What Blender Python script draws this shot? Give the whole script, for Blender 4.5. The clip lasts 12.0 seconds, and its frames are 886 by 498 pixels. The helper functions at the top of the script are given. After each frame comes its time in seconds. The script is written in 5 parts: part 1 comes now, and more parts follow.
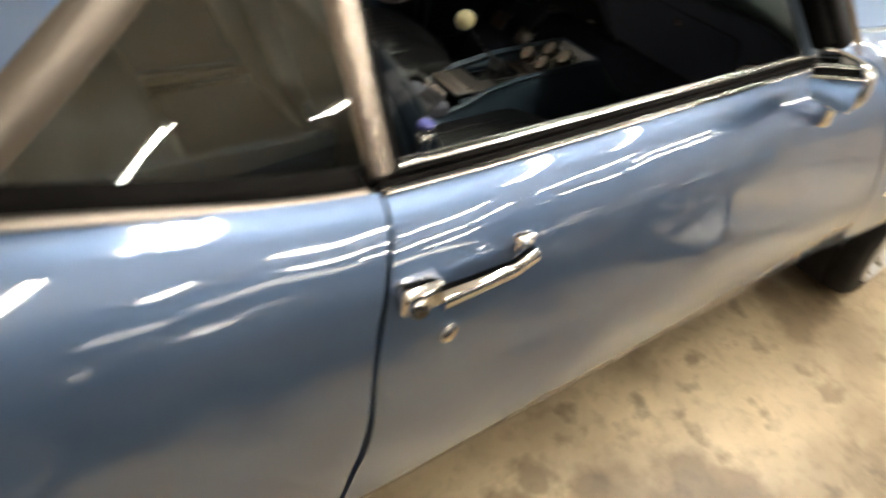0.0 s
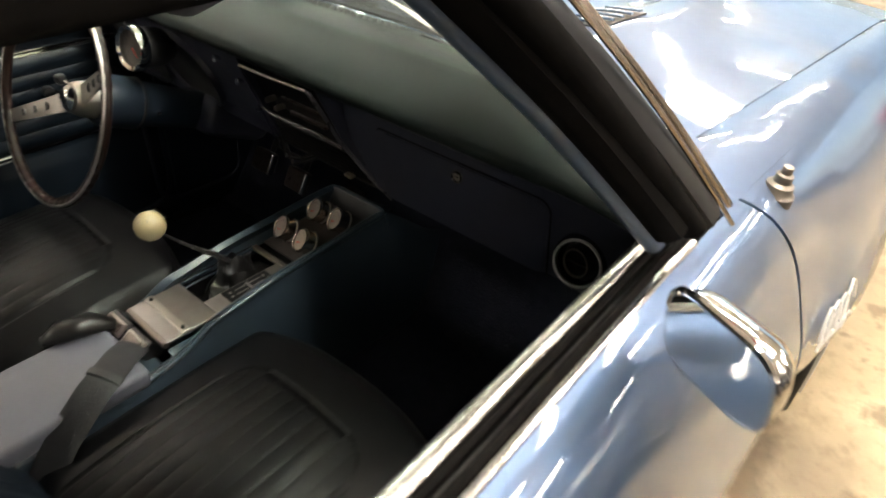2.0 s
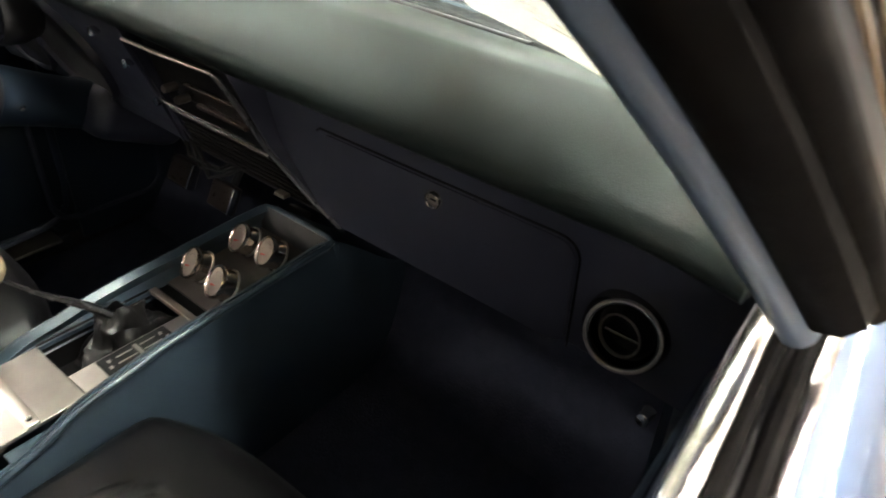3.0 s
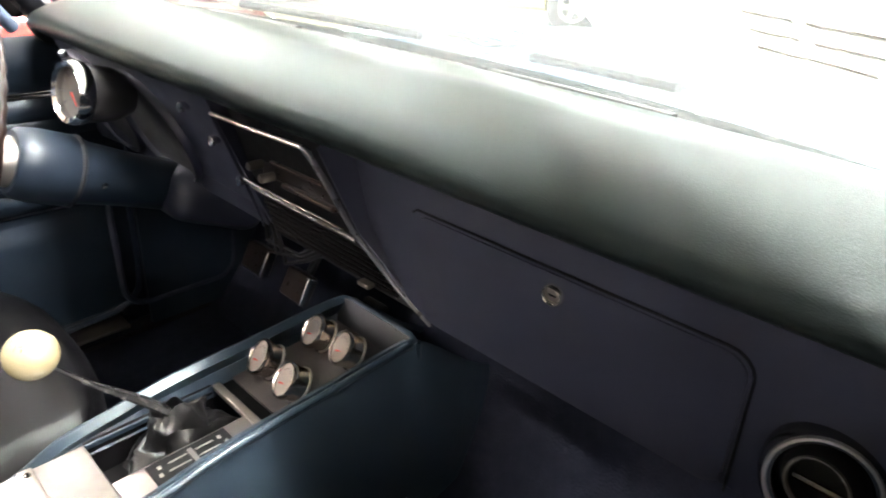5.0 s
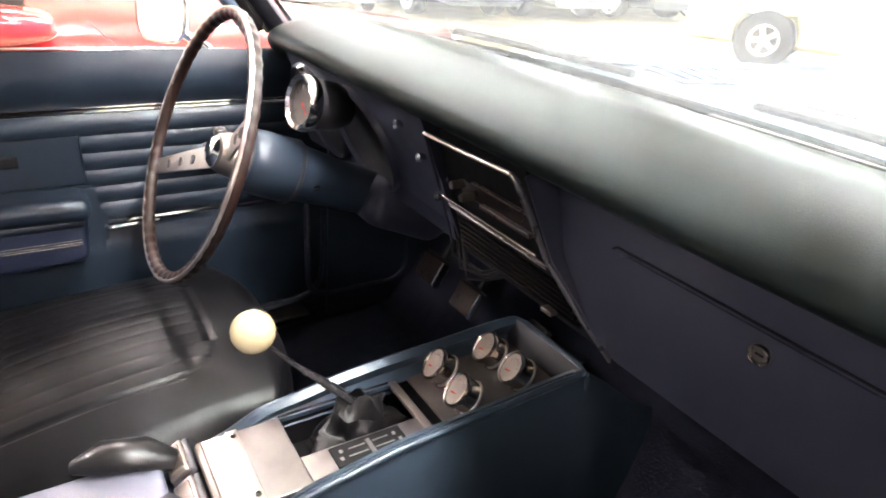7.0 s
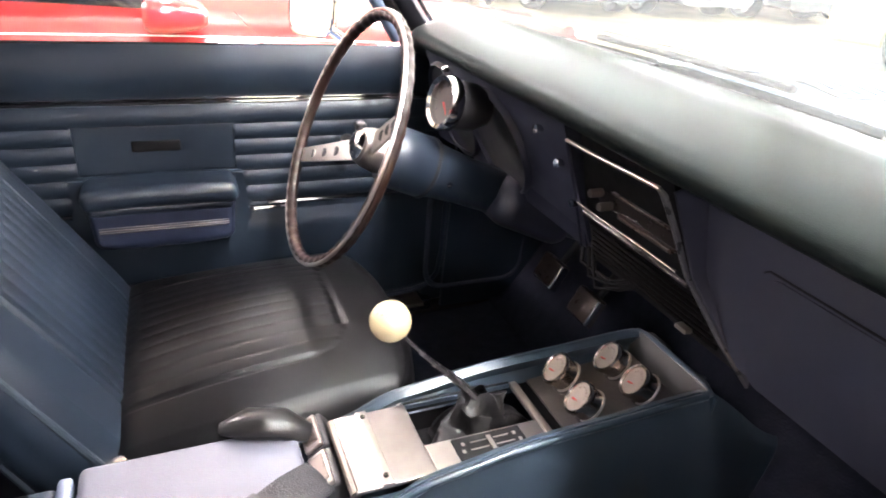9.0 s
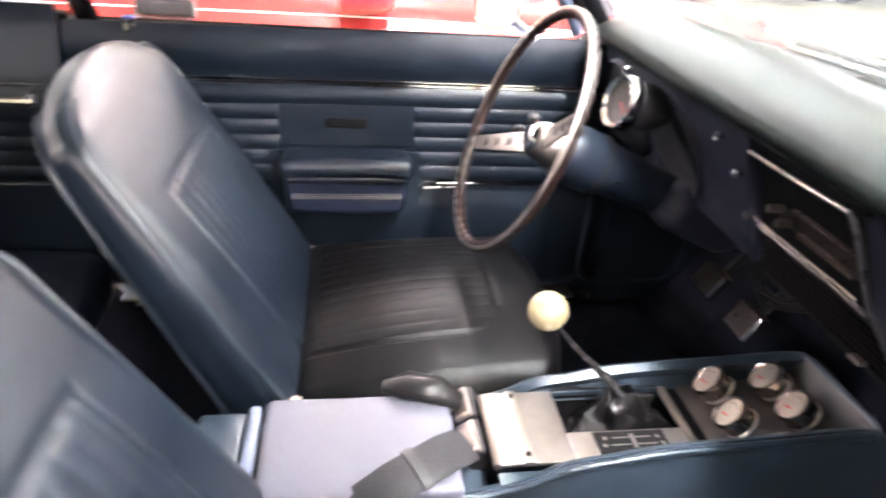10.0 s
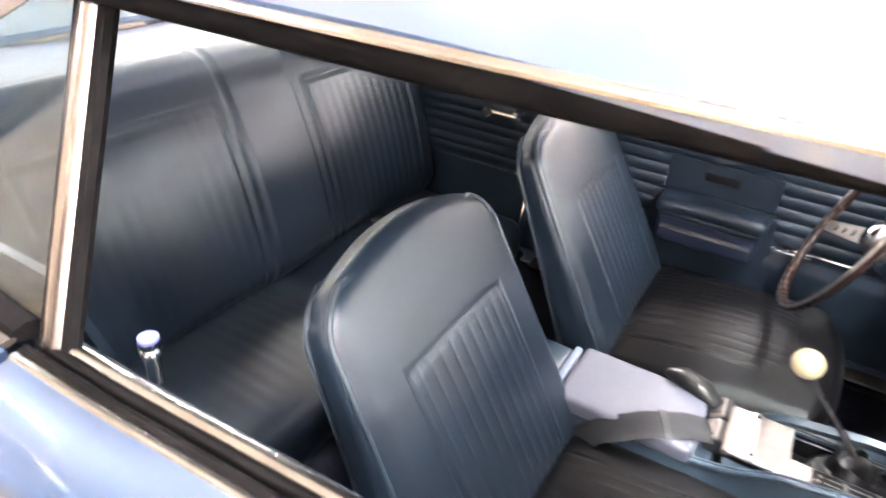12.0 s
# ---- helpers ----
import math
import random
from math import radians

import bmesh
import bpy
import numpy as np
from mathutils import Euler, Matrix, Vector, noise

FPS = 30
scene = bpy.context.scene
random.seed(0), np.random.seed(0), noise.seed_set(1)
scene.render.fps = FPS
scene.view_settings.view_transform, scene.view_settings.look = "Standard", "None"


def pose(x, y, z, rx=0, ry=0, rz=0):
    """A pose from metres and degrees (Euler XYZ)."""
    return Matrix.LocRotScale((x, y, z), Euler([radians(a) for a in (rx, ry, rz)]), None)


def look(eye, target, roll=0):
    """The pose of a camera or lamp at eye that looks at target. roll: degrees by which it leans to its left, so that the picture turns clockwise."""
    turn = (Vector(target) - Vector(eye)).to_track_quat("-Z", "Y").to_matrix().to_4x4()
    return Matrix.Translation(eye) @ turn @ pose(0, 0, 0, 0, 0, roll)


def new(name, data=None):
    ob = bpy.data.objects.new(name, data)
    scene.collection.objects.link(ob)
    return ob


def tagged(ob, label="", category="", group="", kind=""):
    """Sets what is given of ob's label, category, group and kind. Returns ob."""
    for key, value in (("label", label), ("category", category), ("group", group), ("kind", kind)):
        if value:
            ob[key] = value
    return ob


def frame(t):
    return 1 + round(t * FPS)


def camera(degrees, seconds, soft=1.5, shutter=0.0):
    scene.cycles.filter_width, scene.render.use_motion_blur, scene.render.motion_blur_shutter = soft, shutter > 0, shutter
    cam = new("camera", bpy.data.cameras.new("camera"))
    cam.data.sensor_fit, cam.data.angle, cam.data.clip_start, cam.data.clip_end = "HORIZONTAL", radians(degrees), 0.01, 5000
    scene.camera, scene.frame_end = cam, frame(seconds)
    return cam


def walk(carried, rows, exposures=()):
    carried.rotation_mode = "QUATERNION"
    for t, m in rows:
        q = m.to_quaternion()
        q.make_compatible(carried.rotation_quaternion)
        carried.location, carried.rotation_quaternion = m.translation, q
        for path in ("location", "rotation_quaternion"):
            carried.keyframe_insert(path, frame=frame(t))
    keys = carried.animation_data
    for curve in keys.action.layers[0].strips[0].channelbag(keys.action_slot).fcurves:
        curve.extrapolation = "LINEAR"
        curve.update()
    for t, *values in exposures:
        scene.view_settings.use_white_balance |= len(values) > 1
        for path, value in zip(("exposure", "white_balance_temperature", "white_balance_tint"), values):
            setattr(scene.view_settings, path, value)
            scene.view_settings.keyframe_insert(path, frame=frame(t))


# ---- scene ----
cam = camera(69.3, 12.0, 1.8, 0.5)
PATH = [
    (0, (1.2538, -1.3742, 1.305), (0.1213, -0.3271, 0.0317), 11.90),
    (0.3, (1.2195, -1.2669, 1.3317), (0.1679, -0.1025, 0.0915), 7.28),
    (0.5, (1.186, -1.1968, 1.3194), (0.1323, -0.0106, 0.1017), 4.85),
    (1, (1.1337, -0.974, 1.349), (0.0508, 0.2061, 0.1512), 1.74),
    (1.5, (1.0602, -0.7869, 1.3226), (-0.0166, 0.4234, 0.1497), 1.55),
    (2, (0.9189, -0.6451, 1.3145), (-0.1139, 0.607, 0.1459), 2.43),
    (2.5, (0.8177, -0.5388, 1.2591), (-0.1621, 0.7569, 0.0923), 4.05),
    (2.7, (0.7762, -0.4884, 1.2187), (-0.1811, 0.8295, 0.0583), 4.60),
    (4.3, (0.6471, -0.3346, 1.0859), (-0.4029, 1.0623, 0.1133), 3.49),
    (4.5, (0.6444, -0.3497, 1.0945), (-0.4597, 1.0344, 0.1643), 3.42),
    (5, (0.6306, -0.3836, 1.1028), (-0.5795, 0.9394, 0.2167), 3.17),
    (5.5, (0.6256, -0.3879, 1.1057), (-0.6972, 0.8342, 0.2358), 3.11),
    (6, (0.6144, -0.4093, 1.1116), (-0.7753, 0.7485, 0.2582), 3.88),
    (6.5, (0.6067, -0.4298, 1.115), (-0.8411, 0.6515, 0.2578), 4.38),
    (7, (0.6068, -0.4396, 1.1187), (-0.899, 0.5545, 0.2559), 4.33),
    (7.5, (0.5989, -0.454, 1.1226), (-0.9468, 0.4702, 0.2528), 4.51),
    (7.7, (0.5922, -0.4628, 1.1232), (-0.9717, 0.4212, 0.244), 4.37),
    (9.3, (0.5945, -0.4992, 1.1396), (-1.0644, 0.1441, 0.2262), 4.54),
    (9.5, (0.6027, -0.5091, 1.1511), (-1.076, 0.059, 0.2242), 4.39),
    (10, (0.6209, -0.5276, 1.1592), (-1.0994, -0.2371, 0.1813), 4.34),
    (10.5, (0.6447, -0.5423, 1.1786), (-1.0403, -0.7749, 0.1266), 3.19),
    (11, (0.7063, -0.5606, 1.233), (-0.8785, -1.0849, 0.1313), 2.29),
    (11.5, (0.8703, -0.5518, 1.2928), (-0.6399, -1.3365, 0.2423), 3.47),
    (12, (1.0138, -0.4202, 1.3595), (-0.5032, -1.235, 0.3421), 4.93),
]
walk(cam, [(t, look(eye, target, roll)) for t, eye, target, roll in PATH], exposures=[(0, -0.58, 6500, 9), (0.5, -0.90, 6850, 10), (1.5, -0.45, 6700, 10), (2.5, 0.25, 6500, 11), (4.4, 2.1, 6050, 15), (6.0, 1.85, 6100, 22), (9.5, 2.0, 6050, 26), (11.0, 2.0, 5950, 25), (12.0, 1.85, 5900, 22)])


# ---- light ----
world = bpy.data.worlds.new("hall_world")
world.use_nodes = True
sky = world.node_tree.nodes.new("ShaderNodeTexSky")
sky.sky_type, sky.sun_disc = "NISHITA", False
sky.sun_elevation, sky.sun_rotation = radians(50), radians(200)
world.node_tree.links.new(sky.outputs[0], world.node_tree.nodes["Background"].inputs[0])
world.node_tree.nodes["Background"].inputs[1].default_value = 0.15
sun = new("sun", bpy.data.lights.new("sun", "SUN"))
sun.data.energy, sun.data.angle, sun.data.color = 3.0, radians(0.5), (1.0, 0.95, 0.88)
sun.matrix_basis = pose(0, 0, 20, 40, 0, 200 - 180)
scene.world = world


# ---- materials ----
def mat(name, col, rough=0.5, metal=0.0, var=0.12, scale=6.0, fine=0.0, fine_scale=400.0, coat=0.0, spec=0.5, rvar=0.1, flake=0.0, second=None, sheen=0.0, wave=0.0):
    """A surface with two scales of variation in colour and roughness and a fine relief."""
    m = bpy.data.materials.new(name)
    m.use_nodes = True
    nt = m.node_tree
    b = nt.nodes["Principled BSDF"]
    b.inputs["Metallic"].default_value = metal
    b.inputs["Coat Weight"].default_value = coat
    b.inputs["Coat Roughness"].default_value = 0.045
    b.inputs["Coat IOR"].default_value = 2.2
    b.inputs["Specular IOR Level"].default_value = spec
    b.inputs["Sheen Weight"].default_value = sheen
    tc = nt.nodes.new("ShaderNodeTexCoord")
    n1 = nt.nodes.new("ShaderNodeTexNoise")
    n1.inputs["Scale"].default_value = scale
    n1.inputs["Detail"].default_value = 6
    n1.inputs["Roughness"].default_value = 0.6
    nt.links.new(tc.outputs["Object"], n1.inputs["Vector"])
    ramp = nt.nodes.new("ShaderNodeValToRGB")
    dark = [c * (1 - var) for c in col]
    light = second or [min(1, c * (1 + var)) for c in col]
    ramp.color_ramp.elements[0].color = (*dark, 1)
    ramp.color_ramp.elements[1].color = (*light, 1)
    ramp.color_ramp.elements[0].position, ramp.color_ramp.elements[1].position = 0.32, 0.68
    nt.links.new(n1.outputs["Fac"], ramp.inputs["Fac"])
    nt.links.new(ramp.outputs["Color"], b.inputs["Base Color"])
    mr = nt.nodes.new("ShaderNodeMapRange")
    mr.inputs["To Min"].default_value, mr.inputs["To Max"].default_value = max(0.02, rough - rvar), min(1, rough + rvar)
    n3 = nt.nodes.new("ShaderNodeTexNoise")
    n3.inputs["Scale"].default_value = scale * 5
    n3.inputs["Detail"].default_value = 4
    nt.links.new(tc.outputs["Object"], n3.inputs["Vector"])
    nt.links.new(n3.outputs["Fac"], mr.inputs["Value"])
    nt.links.new(mr.outputs["Result"], b.inputs["Roughness"])
    if fine:
        n2 = nt.nodes.new("ShaderNodeTexVoronoi" if fine_scale > 300 else "ShaderNodeTexNoise")
        n2.inputs["Scale"].default_value = fine_scale
        nt.links.new(tc.outputs["Object"], n2.inputs["Vector"])
        bp = nt.nodes.new("ShaderNodeBump")
        bp.inputs["Strength"].default_value = fine
        bp.inputs["Distance"].default_value = 0.001
        nt.links.new(n2.outputs[0], bp.inputs["Height"])
        nt.links.new(bp.outputs["Normal"], b.inputs["Normal"])
    if wave:
        # slow ripples of hand-sanded lacquer
        n4 = nt.nodes.new("ShaderNodeTexNoise")
        n4.inputs["Scale"].default_value = 3.6
        n4.inputs["Detail"].default_value = 1.5
        nt.links.new(tc.outputs["Object"], n4.inputs["Vector"])
        bw = nt.nodes.new("ShaderNodeBump")
        bw.inputs["Strength"].default_value = wave
        bw.inputs["Distance"].default_value = 0.0055
        nt.links.new(n4.outputs[0], bw.inputs["Height"])
        nt.links.new(bw.outputs["Normal"], b.inputs["Coat Normal"])
    return m


def glass_mat(name, tint=(0.93, 0.98, 0.96), rough=0.0, veil=0.0, base=0.05):
    m = bpy.data.materials.new(name)
    m.use_nodes = True
    nt = m.node_tree
    nt.nodes.remove(nt.nodes["Principled BSDF"])
    out = nt.nodes["Material Output"]
    g = nt.nodes.new("ShaderNodeBsdfTransparent")
    g.inputs[0].default_value = (*tint, 1)
    s = nt.nodes.new("ShaderNodeBsdfGlossy")
    s.inputs["Roughness"].default_value = 0.02 + rough
    lw = nt.nodes.new("ShaderNodeLayerWeight")
    lw.inputs["Blend"].default_value = 0.5
    p5 = nt.nodes.new("ShaderNodeMath")
    p5.operation = "POWER"
    p5.inputs[1].default_value = 4.5
    nt.links.new(lw.outputs["Facing"], p5.inputs[0])
    fr = nt.nodes.new("ShaderNodeMath")
    fr.operation = "MULTIPLY_ADD"
    fr.inputs[1].default_value, fr.inputs[2].default_value = 0.9, base
    nt.links.new(p5.outputs[0], fr.inputs[0])
    mx = nt.nodes.new("ShaderNodeMixShader")
    nt.links.new(fr.outputs[0], mx.inputs[0])
    nt.links.new(g.outputs[0], mx.inputs[1])
    nt.links.new(s.outputs[0], mx.inputs[2])
    last = mx.outputs[0]
    if veil:
        # a pale veil for glare and dry film, mixed in as scattered light
        d = nt.nodes.new("ShaderNodeBsdfTranslucent")
        d.inputs[0].default_value = (0.85, 0.9, 0.9, 1)
        n = nt.nodes.new("ShaderNodeTexNoise")
        n.inputs["Scale"].default_value = 5
        n.inputs["Detail"].default_value = 5
        f = nt.nodes.new("ShaderNodeMapRange")
        f.inputs["To Min"].default_value, f.inputs["To Max"].default_value = veil * 0.6, veil * 1.4
        nt.links.new(n.outputs["Fac"], f.inputs["Value"])
        m2 = nt.nodes.new("ShaderNodeMixShader")
        nt.links.new(f.outputs["Result"], m2.inputs[0])
        nt.links.new(last, m2.inputs[1])
        nt.links.new(d.outputs[0], m2.inputs[2])
        last = m2.outputs[0]
    nt.links.new(last, out.inputs[0])
    return m


def glow_mat(name, col, strength):
    m = bpy.data.materials.new(name)
    m.use_nodes = True
    b = m.node_tree.nodes["Principled BSDF"]
    b.inputs["Base Color"].default_value = (0.8, 0.8, 0.8, 1)
    b.inputs["Emission Color"].default_value = (*col, 1)
    b.inputs["Emission Strength"].default_value = strength
    return m


def sheet_mat(name, col):
    """Paper that lets light through."""
    m = bpy.data.materials.new(name)
    m.use_nodes = True
    nt = m.node_tree
    nt.nodes.remove(nt.nodes["Principled BSDF"])
    d, t, mx = nt.nodes.new("ShaderNodeBsdfDiffuse"), nt.nodes.new("ShaderNodeBsdfTranslucent"), nt.nodes.new("ShaderNodeMixShader")
    for n in (d, t):
        n.inputs[0].default_value = (*col, 1)
    nt.links.new(d.outputs[0], mx.inputs[1])
    nt.links.new(t.outputs[0], mx.inputs[2])
    nt.links.new(mx.outputs[0], nt.nodes["Material Output"].inputs[0])
    return m


def floor_mat(name):
    """Worn, sealed concrete: tan with darker stains and pale patches."""
    m = mat(name, (0.47, 0.365, 0.225), rough=0.40, var=0.30, scale=1.6, fine=0.25, fine_scale=60, rvar=0.16, second=(0.66, 0.54, 0.35))
    nt = m.node_tree
    b = nt.nodes["Principled BSDF"]
    base = b.inputs["Base Color"].links[0].from_socket
    tc = [n for n in nt.nodes if n.type == "TEX_COORD"][0]
    for sc, lo, hi, amount in ((1.1, 0.50, 0.60, 0.45), (2.6, 0.54, 0.62, 0.60), (6.5, 0.57, 0.65, 0.55), (24.0, 0.5, 0.8, 0.35)):
        n = nt.nodes.new("ShaderNodeTexNoise")
        n.inputs["Scale"].default_value = sc
        n.inputs["Detail"].default_value = 6
        r = nt.nodes.new("ShaderNodeMapRange")
        r.inputs["From Min"].default_value, r.inputs["From Max"].default_value = lo, hi
        r.inputs["To Max"].default_value = amount
        mx = nt.nodes.new("ShaderNodeMix")
        mx.data_type = "RGBA"
        mx.inputs[7].default_value = (0.080, 0.050, 0.028, 1)
        nt.links.new(tc.outputs["Object"], n.inputs["Vector"])
        nt.links.new(n.outputs["Fac"], r.inputs["Value"])
        nt.links.new(r.outputs["Result"], mx.inputs[0])
        nt.links.new(base, mx.inputs[6])
        base = mx.outputs[2]
    nt.links.new(base, b.inputs["Base Color"])
    return m


M = dict(
    paint=mat("blue_metallic_paint", (0.102, 0.164, 0.292), rough=0.42, metal=0.80, var=0.05, scale=3, coat=1.0, rvar=0.04, fine=0.30, fine_scale=7, wave=1.0),
    console=mat("blue_console_plastic", (0.030, 0.048, 0.066), spec=0.5, rough=0.29, var=0.05, scale=6, rvar=0.015),
    painted_trim=mat("satin_blue_paint", (0.014, 0.023, 0.036), rough=0.38, metal=0.1, var=0.08, scale=9, rvar=0.08, fine=0.05, fine_scale=700),
    dash_paint=mat("dark_blue_paint", (0.0240, 0.0265, 0.0420), rough=0.42, var=0.10, scale=8, rvar=0.08, fine=0.08, fine_scale=600),
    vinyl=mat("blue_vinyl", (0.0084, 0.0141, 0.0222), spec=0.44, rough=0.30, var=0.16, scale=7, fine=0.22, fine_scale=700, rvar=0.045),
    # front cushions: vinyl toned neutral and near-black to stand in for reflection and shade
    seat_vinyl=mat("worn_shaded_vinyl", (0.0050, 0.0052, 0.0058), spec=0.17, rough=0.36, var=0.22, scale=9, fine=0.18, fine_scale=650, rvar=0.05),
    pad_vinyl=mat("dash_pad_vinyl", (0.0128, 0.0170, 0.0162), rough=0.33, var=0.12, scale=6, fine=0.15, fine_scale=850, rvar=0.01, spec=0.06),
    door_vinyl=mat("door_blue_vinyl", (0.0088, 0.0147, 0.0225), spec=0.32, rough=0.36, var=0.14, scale=6, fine=0.25, fine_scale=600, rvar=0.045),
    lid_vinyl=mat("pale_console_vinyl", (0.106, 0.114, 0.142), rough=0.42, var=0.06, scale=8, fine=0.2, fine_scale=600),
    door_trim=mat("moulded_blue_plastic", (0.0125, 0.0175, 0.034), spec=0.45, rough=0.34, var=0.08, scale=7, rvar=0.05, fine=0.08, fine_scale=600),
    lid_edge=mat("pale_blue_plastic", (0.16, 0.20, 0.27), rough=0.3, var=0.06, scale=9),
    webbing=mat("woven_belt_webbing", (0.017, 0.018, 0.020), rough=0.55, var=0.2, scale=30, fine=0.5, fine_scale=420, spec=0.35),
    piping=mat("welt_piping", (0.0211, 0.0310, 0.0409), rough=0.36, var=0.1),
    carpet=mat("navy_carpet", (0.023, 0.026, 0.040), rough=0.95, var=0.2, scale=40, fine=1.0, fine_scale=250, spec=0.1),
    chrome=mat("chrome", (0.80, 0.80, 0.80), rough=0.08, metal=1.0, var=0.03, rvar=0.04),
    dark_chrome=mat("darkened_chrome", (0.22, 0.21, 0.20), rough=0.16, metal=1.0, var=0.06, rvar=0.05),
    brushed=mat("brushed_steel", (0.52, 0.485, 0.45), rough=0.34, metal=1.0, var=0.10, scale=14, rvar=0.10),
    plate_steel=mat("worn_shifter_plate", (0.36, 0.335, 0.315), rough=0.38, metal=1.0, var=0.10, scale=22, rvar=0.06, fine=0.05, fine_scale=500),
    lever_steel=mat("dark_lever_steel", (0.05, 0.05, 0.052), rough=0.26, metal=0.6, var=0.15, scale=20),
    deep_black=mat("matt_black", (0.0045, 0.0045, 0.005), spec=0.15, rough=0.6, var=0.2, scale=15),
    bezel_grey=mat("grey_bezel", (0.085, 0.088, 0.095), rough=0.3, metal=0.5, var=0.06, scale=12),
    gauge_metal=mat("warm_gauge_metal", (0.50, 0.46, 0.42), rough=0.2, metal=1.0, var=0.08, scale=30, rvar=0.06),
    gauge_dial=mat("champagne_dial", (0.44, 0.385, 0.33), rough=0.34, metal=0.5, var=0.08, scale=40),
    # painted pillar face; its dark reflection is put into the base colour
    pillar_shade=mat("shaded_pillar_paint", (0.012, 0.0125, 0.015), spec=0.2, rough=0.42, var=0.12, scale=14, rvar=0.06),
    pillar_paint=mat("worn_blue_grey_paint", (0.078, 0.108, 0.158), rough=0.36, var=0.12, scale=10, rvar=0.08, fine=0.06, fine_scale=500),
    bronze_trim=mat("tarnished_bright_trim", (0.40, 0.345, 0.30), rough=0.26, metal=1.0, var=0.05, scale=10, rvar=0.02),
    scallop=mat("cast_bright_rim", (0.46, 0.43, 0.38), rough=0.28, metal=0.8, var=0.10, scale=20),
    ribbed=mat("dull_ribbed_trim", (0.25, 0.22, 0.195), rough=0.46, metal=1.0, var=0.10, scale=5, rvar=0.05),
    gauge_base=mat("brown_grey_panel", (0.082, 0.071, 0.066), rough=0.5, var=0.2, scale=20, fine=0.4, fine_scale=400),
    alloy=mat("grey_alloy", (0.50, 0.50, 0.50), rough=0.38, metal=0.5, var=0.06),
    bronze=mat("worn_bronze_rubber", (0.040, 0.027, 0.021), rough=0.30, metal=0.1, var=0.2, scale=25),
    badge=mat("polished_badge", (0.82, 0.82, 0.80), rough=0.4, metal=0.35, var=0.03),
    anod=mat("worn_bright_trim", (0.55, 0.535, 0.51), rough=0.22, metal=1.0, var=0.08, scale=12, rvar=0.1),
    rubber=mat("black_rubber", (0.024, 0.022, 0.020), spec=0.3, rough=0.7, var=0.3, scale=14, fine=0.2, fine_scale=200),
    seal=mat("brown_black_weatherstrip", (0.0042, 0.0038, 0.0037), spec=0.05, rough=0.75, var=0.35, scale=16, fine=0.2, fine_scale=160),
    black=mat("satin_black", (0.018, 0.018, 0.019), rough=0.4, var=0.2, scale=12),
    radio_face=mat("dark_radio_face", (0.018, 0.014, 0.012), rough=0.3, metal=0.4, var=0.3, scale=30),
    leather=mat("black_boot_leather", (0.007, 0.007, 0.007), spec=0.45, rough=0.33, var=0.3, scale=20, fine=0.4, fine_scale=300),
    wood=mat("dark_woodgrain", (0.0115, 0.0056, 0.0040), spec=0.28, rough=0.38, var=0.45, scale=30),
    ball=mat("cream_ball", (0.36, 0.31, 0.175), rough=0.2, var=0.04, scale=10, coat=0.4),
    dial=mat("pale_dial", (0.085, 0.076, 0.070), spec=0.25, rough=0.45, var=0.08, scale=40),
    red=mat("red_needle", (0.55, 0.02, 0.01), rough=0.4, var=0.02),
    red_paint=mat("red_car_paint", (0.30, 0.009, 0.009), rough=0.3, var=0.05, scale=2, coat=1.0, rvar=0.03),
    yellow_paint=mat("yellow_car_paint", (0.74, 0.60, 0.24), rough=0.3, var=0.05, scale=2, coat=1.0, rvar=0.03),
    silver_paint=mat("silver_car_paint", (0.30, 0.32, 0.34), rough=0.3, metal=0.5, var=0.05, scale=2, coat=1.0, rvar=0.03),
    dark_paint=mat("dark_car_paint", (0.03, 0.035, 0.045), rough=0.3, metal=0.2, var=0.05, scale=2, coat=1.0, rvar=0.03),
    white_line=mat("white_pinstripe", (0.78, 0.76, 0.72), rough=0.4, var=0.03),
    floor=floor_mat("stained_concrete"),
    wall=mat("dusty_cream_wall", (0.62, 0.58, 0.50), rough=0.8, var=0.12, scale=1.4, fine=0.3, fine_scale=90),
    wall_mid=mat("dull_plaster_wall", (0.34, 0.315, 0.27), rough=0.8, var=0.15, scale=1.6, fine=0.3, fine_scale=80),
    wall_dark=mat("dark_block_wall", (0.085, 0.072, 0.06), rough=0.8, var=0.3, scale=2.0, fine=0.5, fine_scale=60),
    ceiling=mat("painted_ceiling", (0.52, 0.50, 0.46), rough=0.85, var=0.12, scale=1.2),
    steel=mat("brown_steel", (0.11, 0.075, 0.055), rough=0.55, metal=0.2, var=0.25, scale=8, fine=0.2, fine_scale=80),
    paper_sheet=sheet_mat("printed_sheet", (0.88, 0.88, 0.85)),
    ink_grey=sheet_mat("grey_ink", (0.84, 0.84, 0.83)),
    paper=mat("white_paper", (0.78, 0.78, 0.76), rough=0.7, var=0.04, scale=30),
    ink=mat("dark_ink", (0.04, 0.04, 0.05), rough=0.7, var=0.1),
    blue_gem=mat("blue_plastic", (0.10, 0.11, 0.34), rough=0.2, var=0.1),
    headliner=mat("headliner_cloth", (0.05, 0.055, 0.07), rough=0.9, var=0.1, scale=30, fine=0.4, fine_scale=300),
    tyre=mat("tyre_rubber", (0.010, 0.0095, 0.009), spec=0.2, rough=0.8, var=0.3, scale=20, fine=0.3, fine_scale=150),
    glass=glass_mat("clear_glass", base=0.09),
    windshield=glass_mat("windshield_glass", (0.86, 0.95, 0.93), veil=0.026),
    dark_glass=mat("dark_car_glass", (0.01, 0.012, 0.013), rough=0.06, var=0.05, rvar=0.02, coat=0.6),
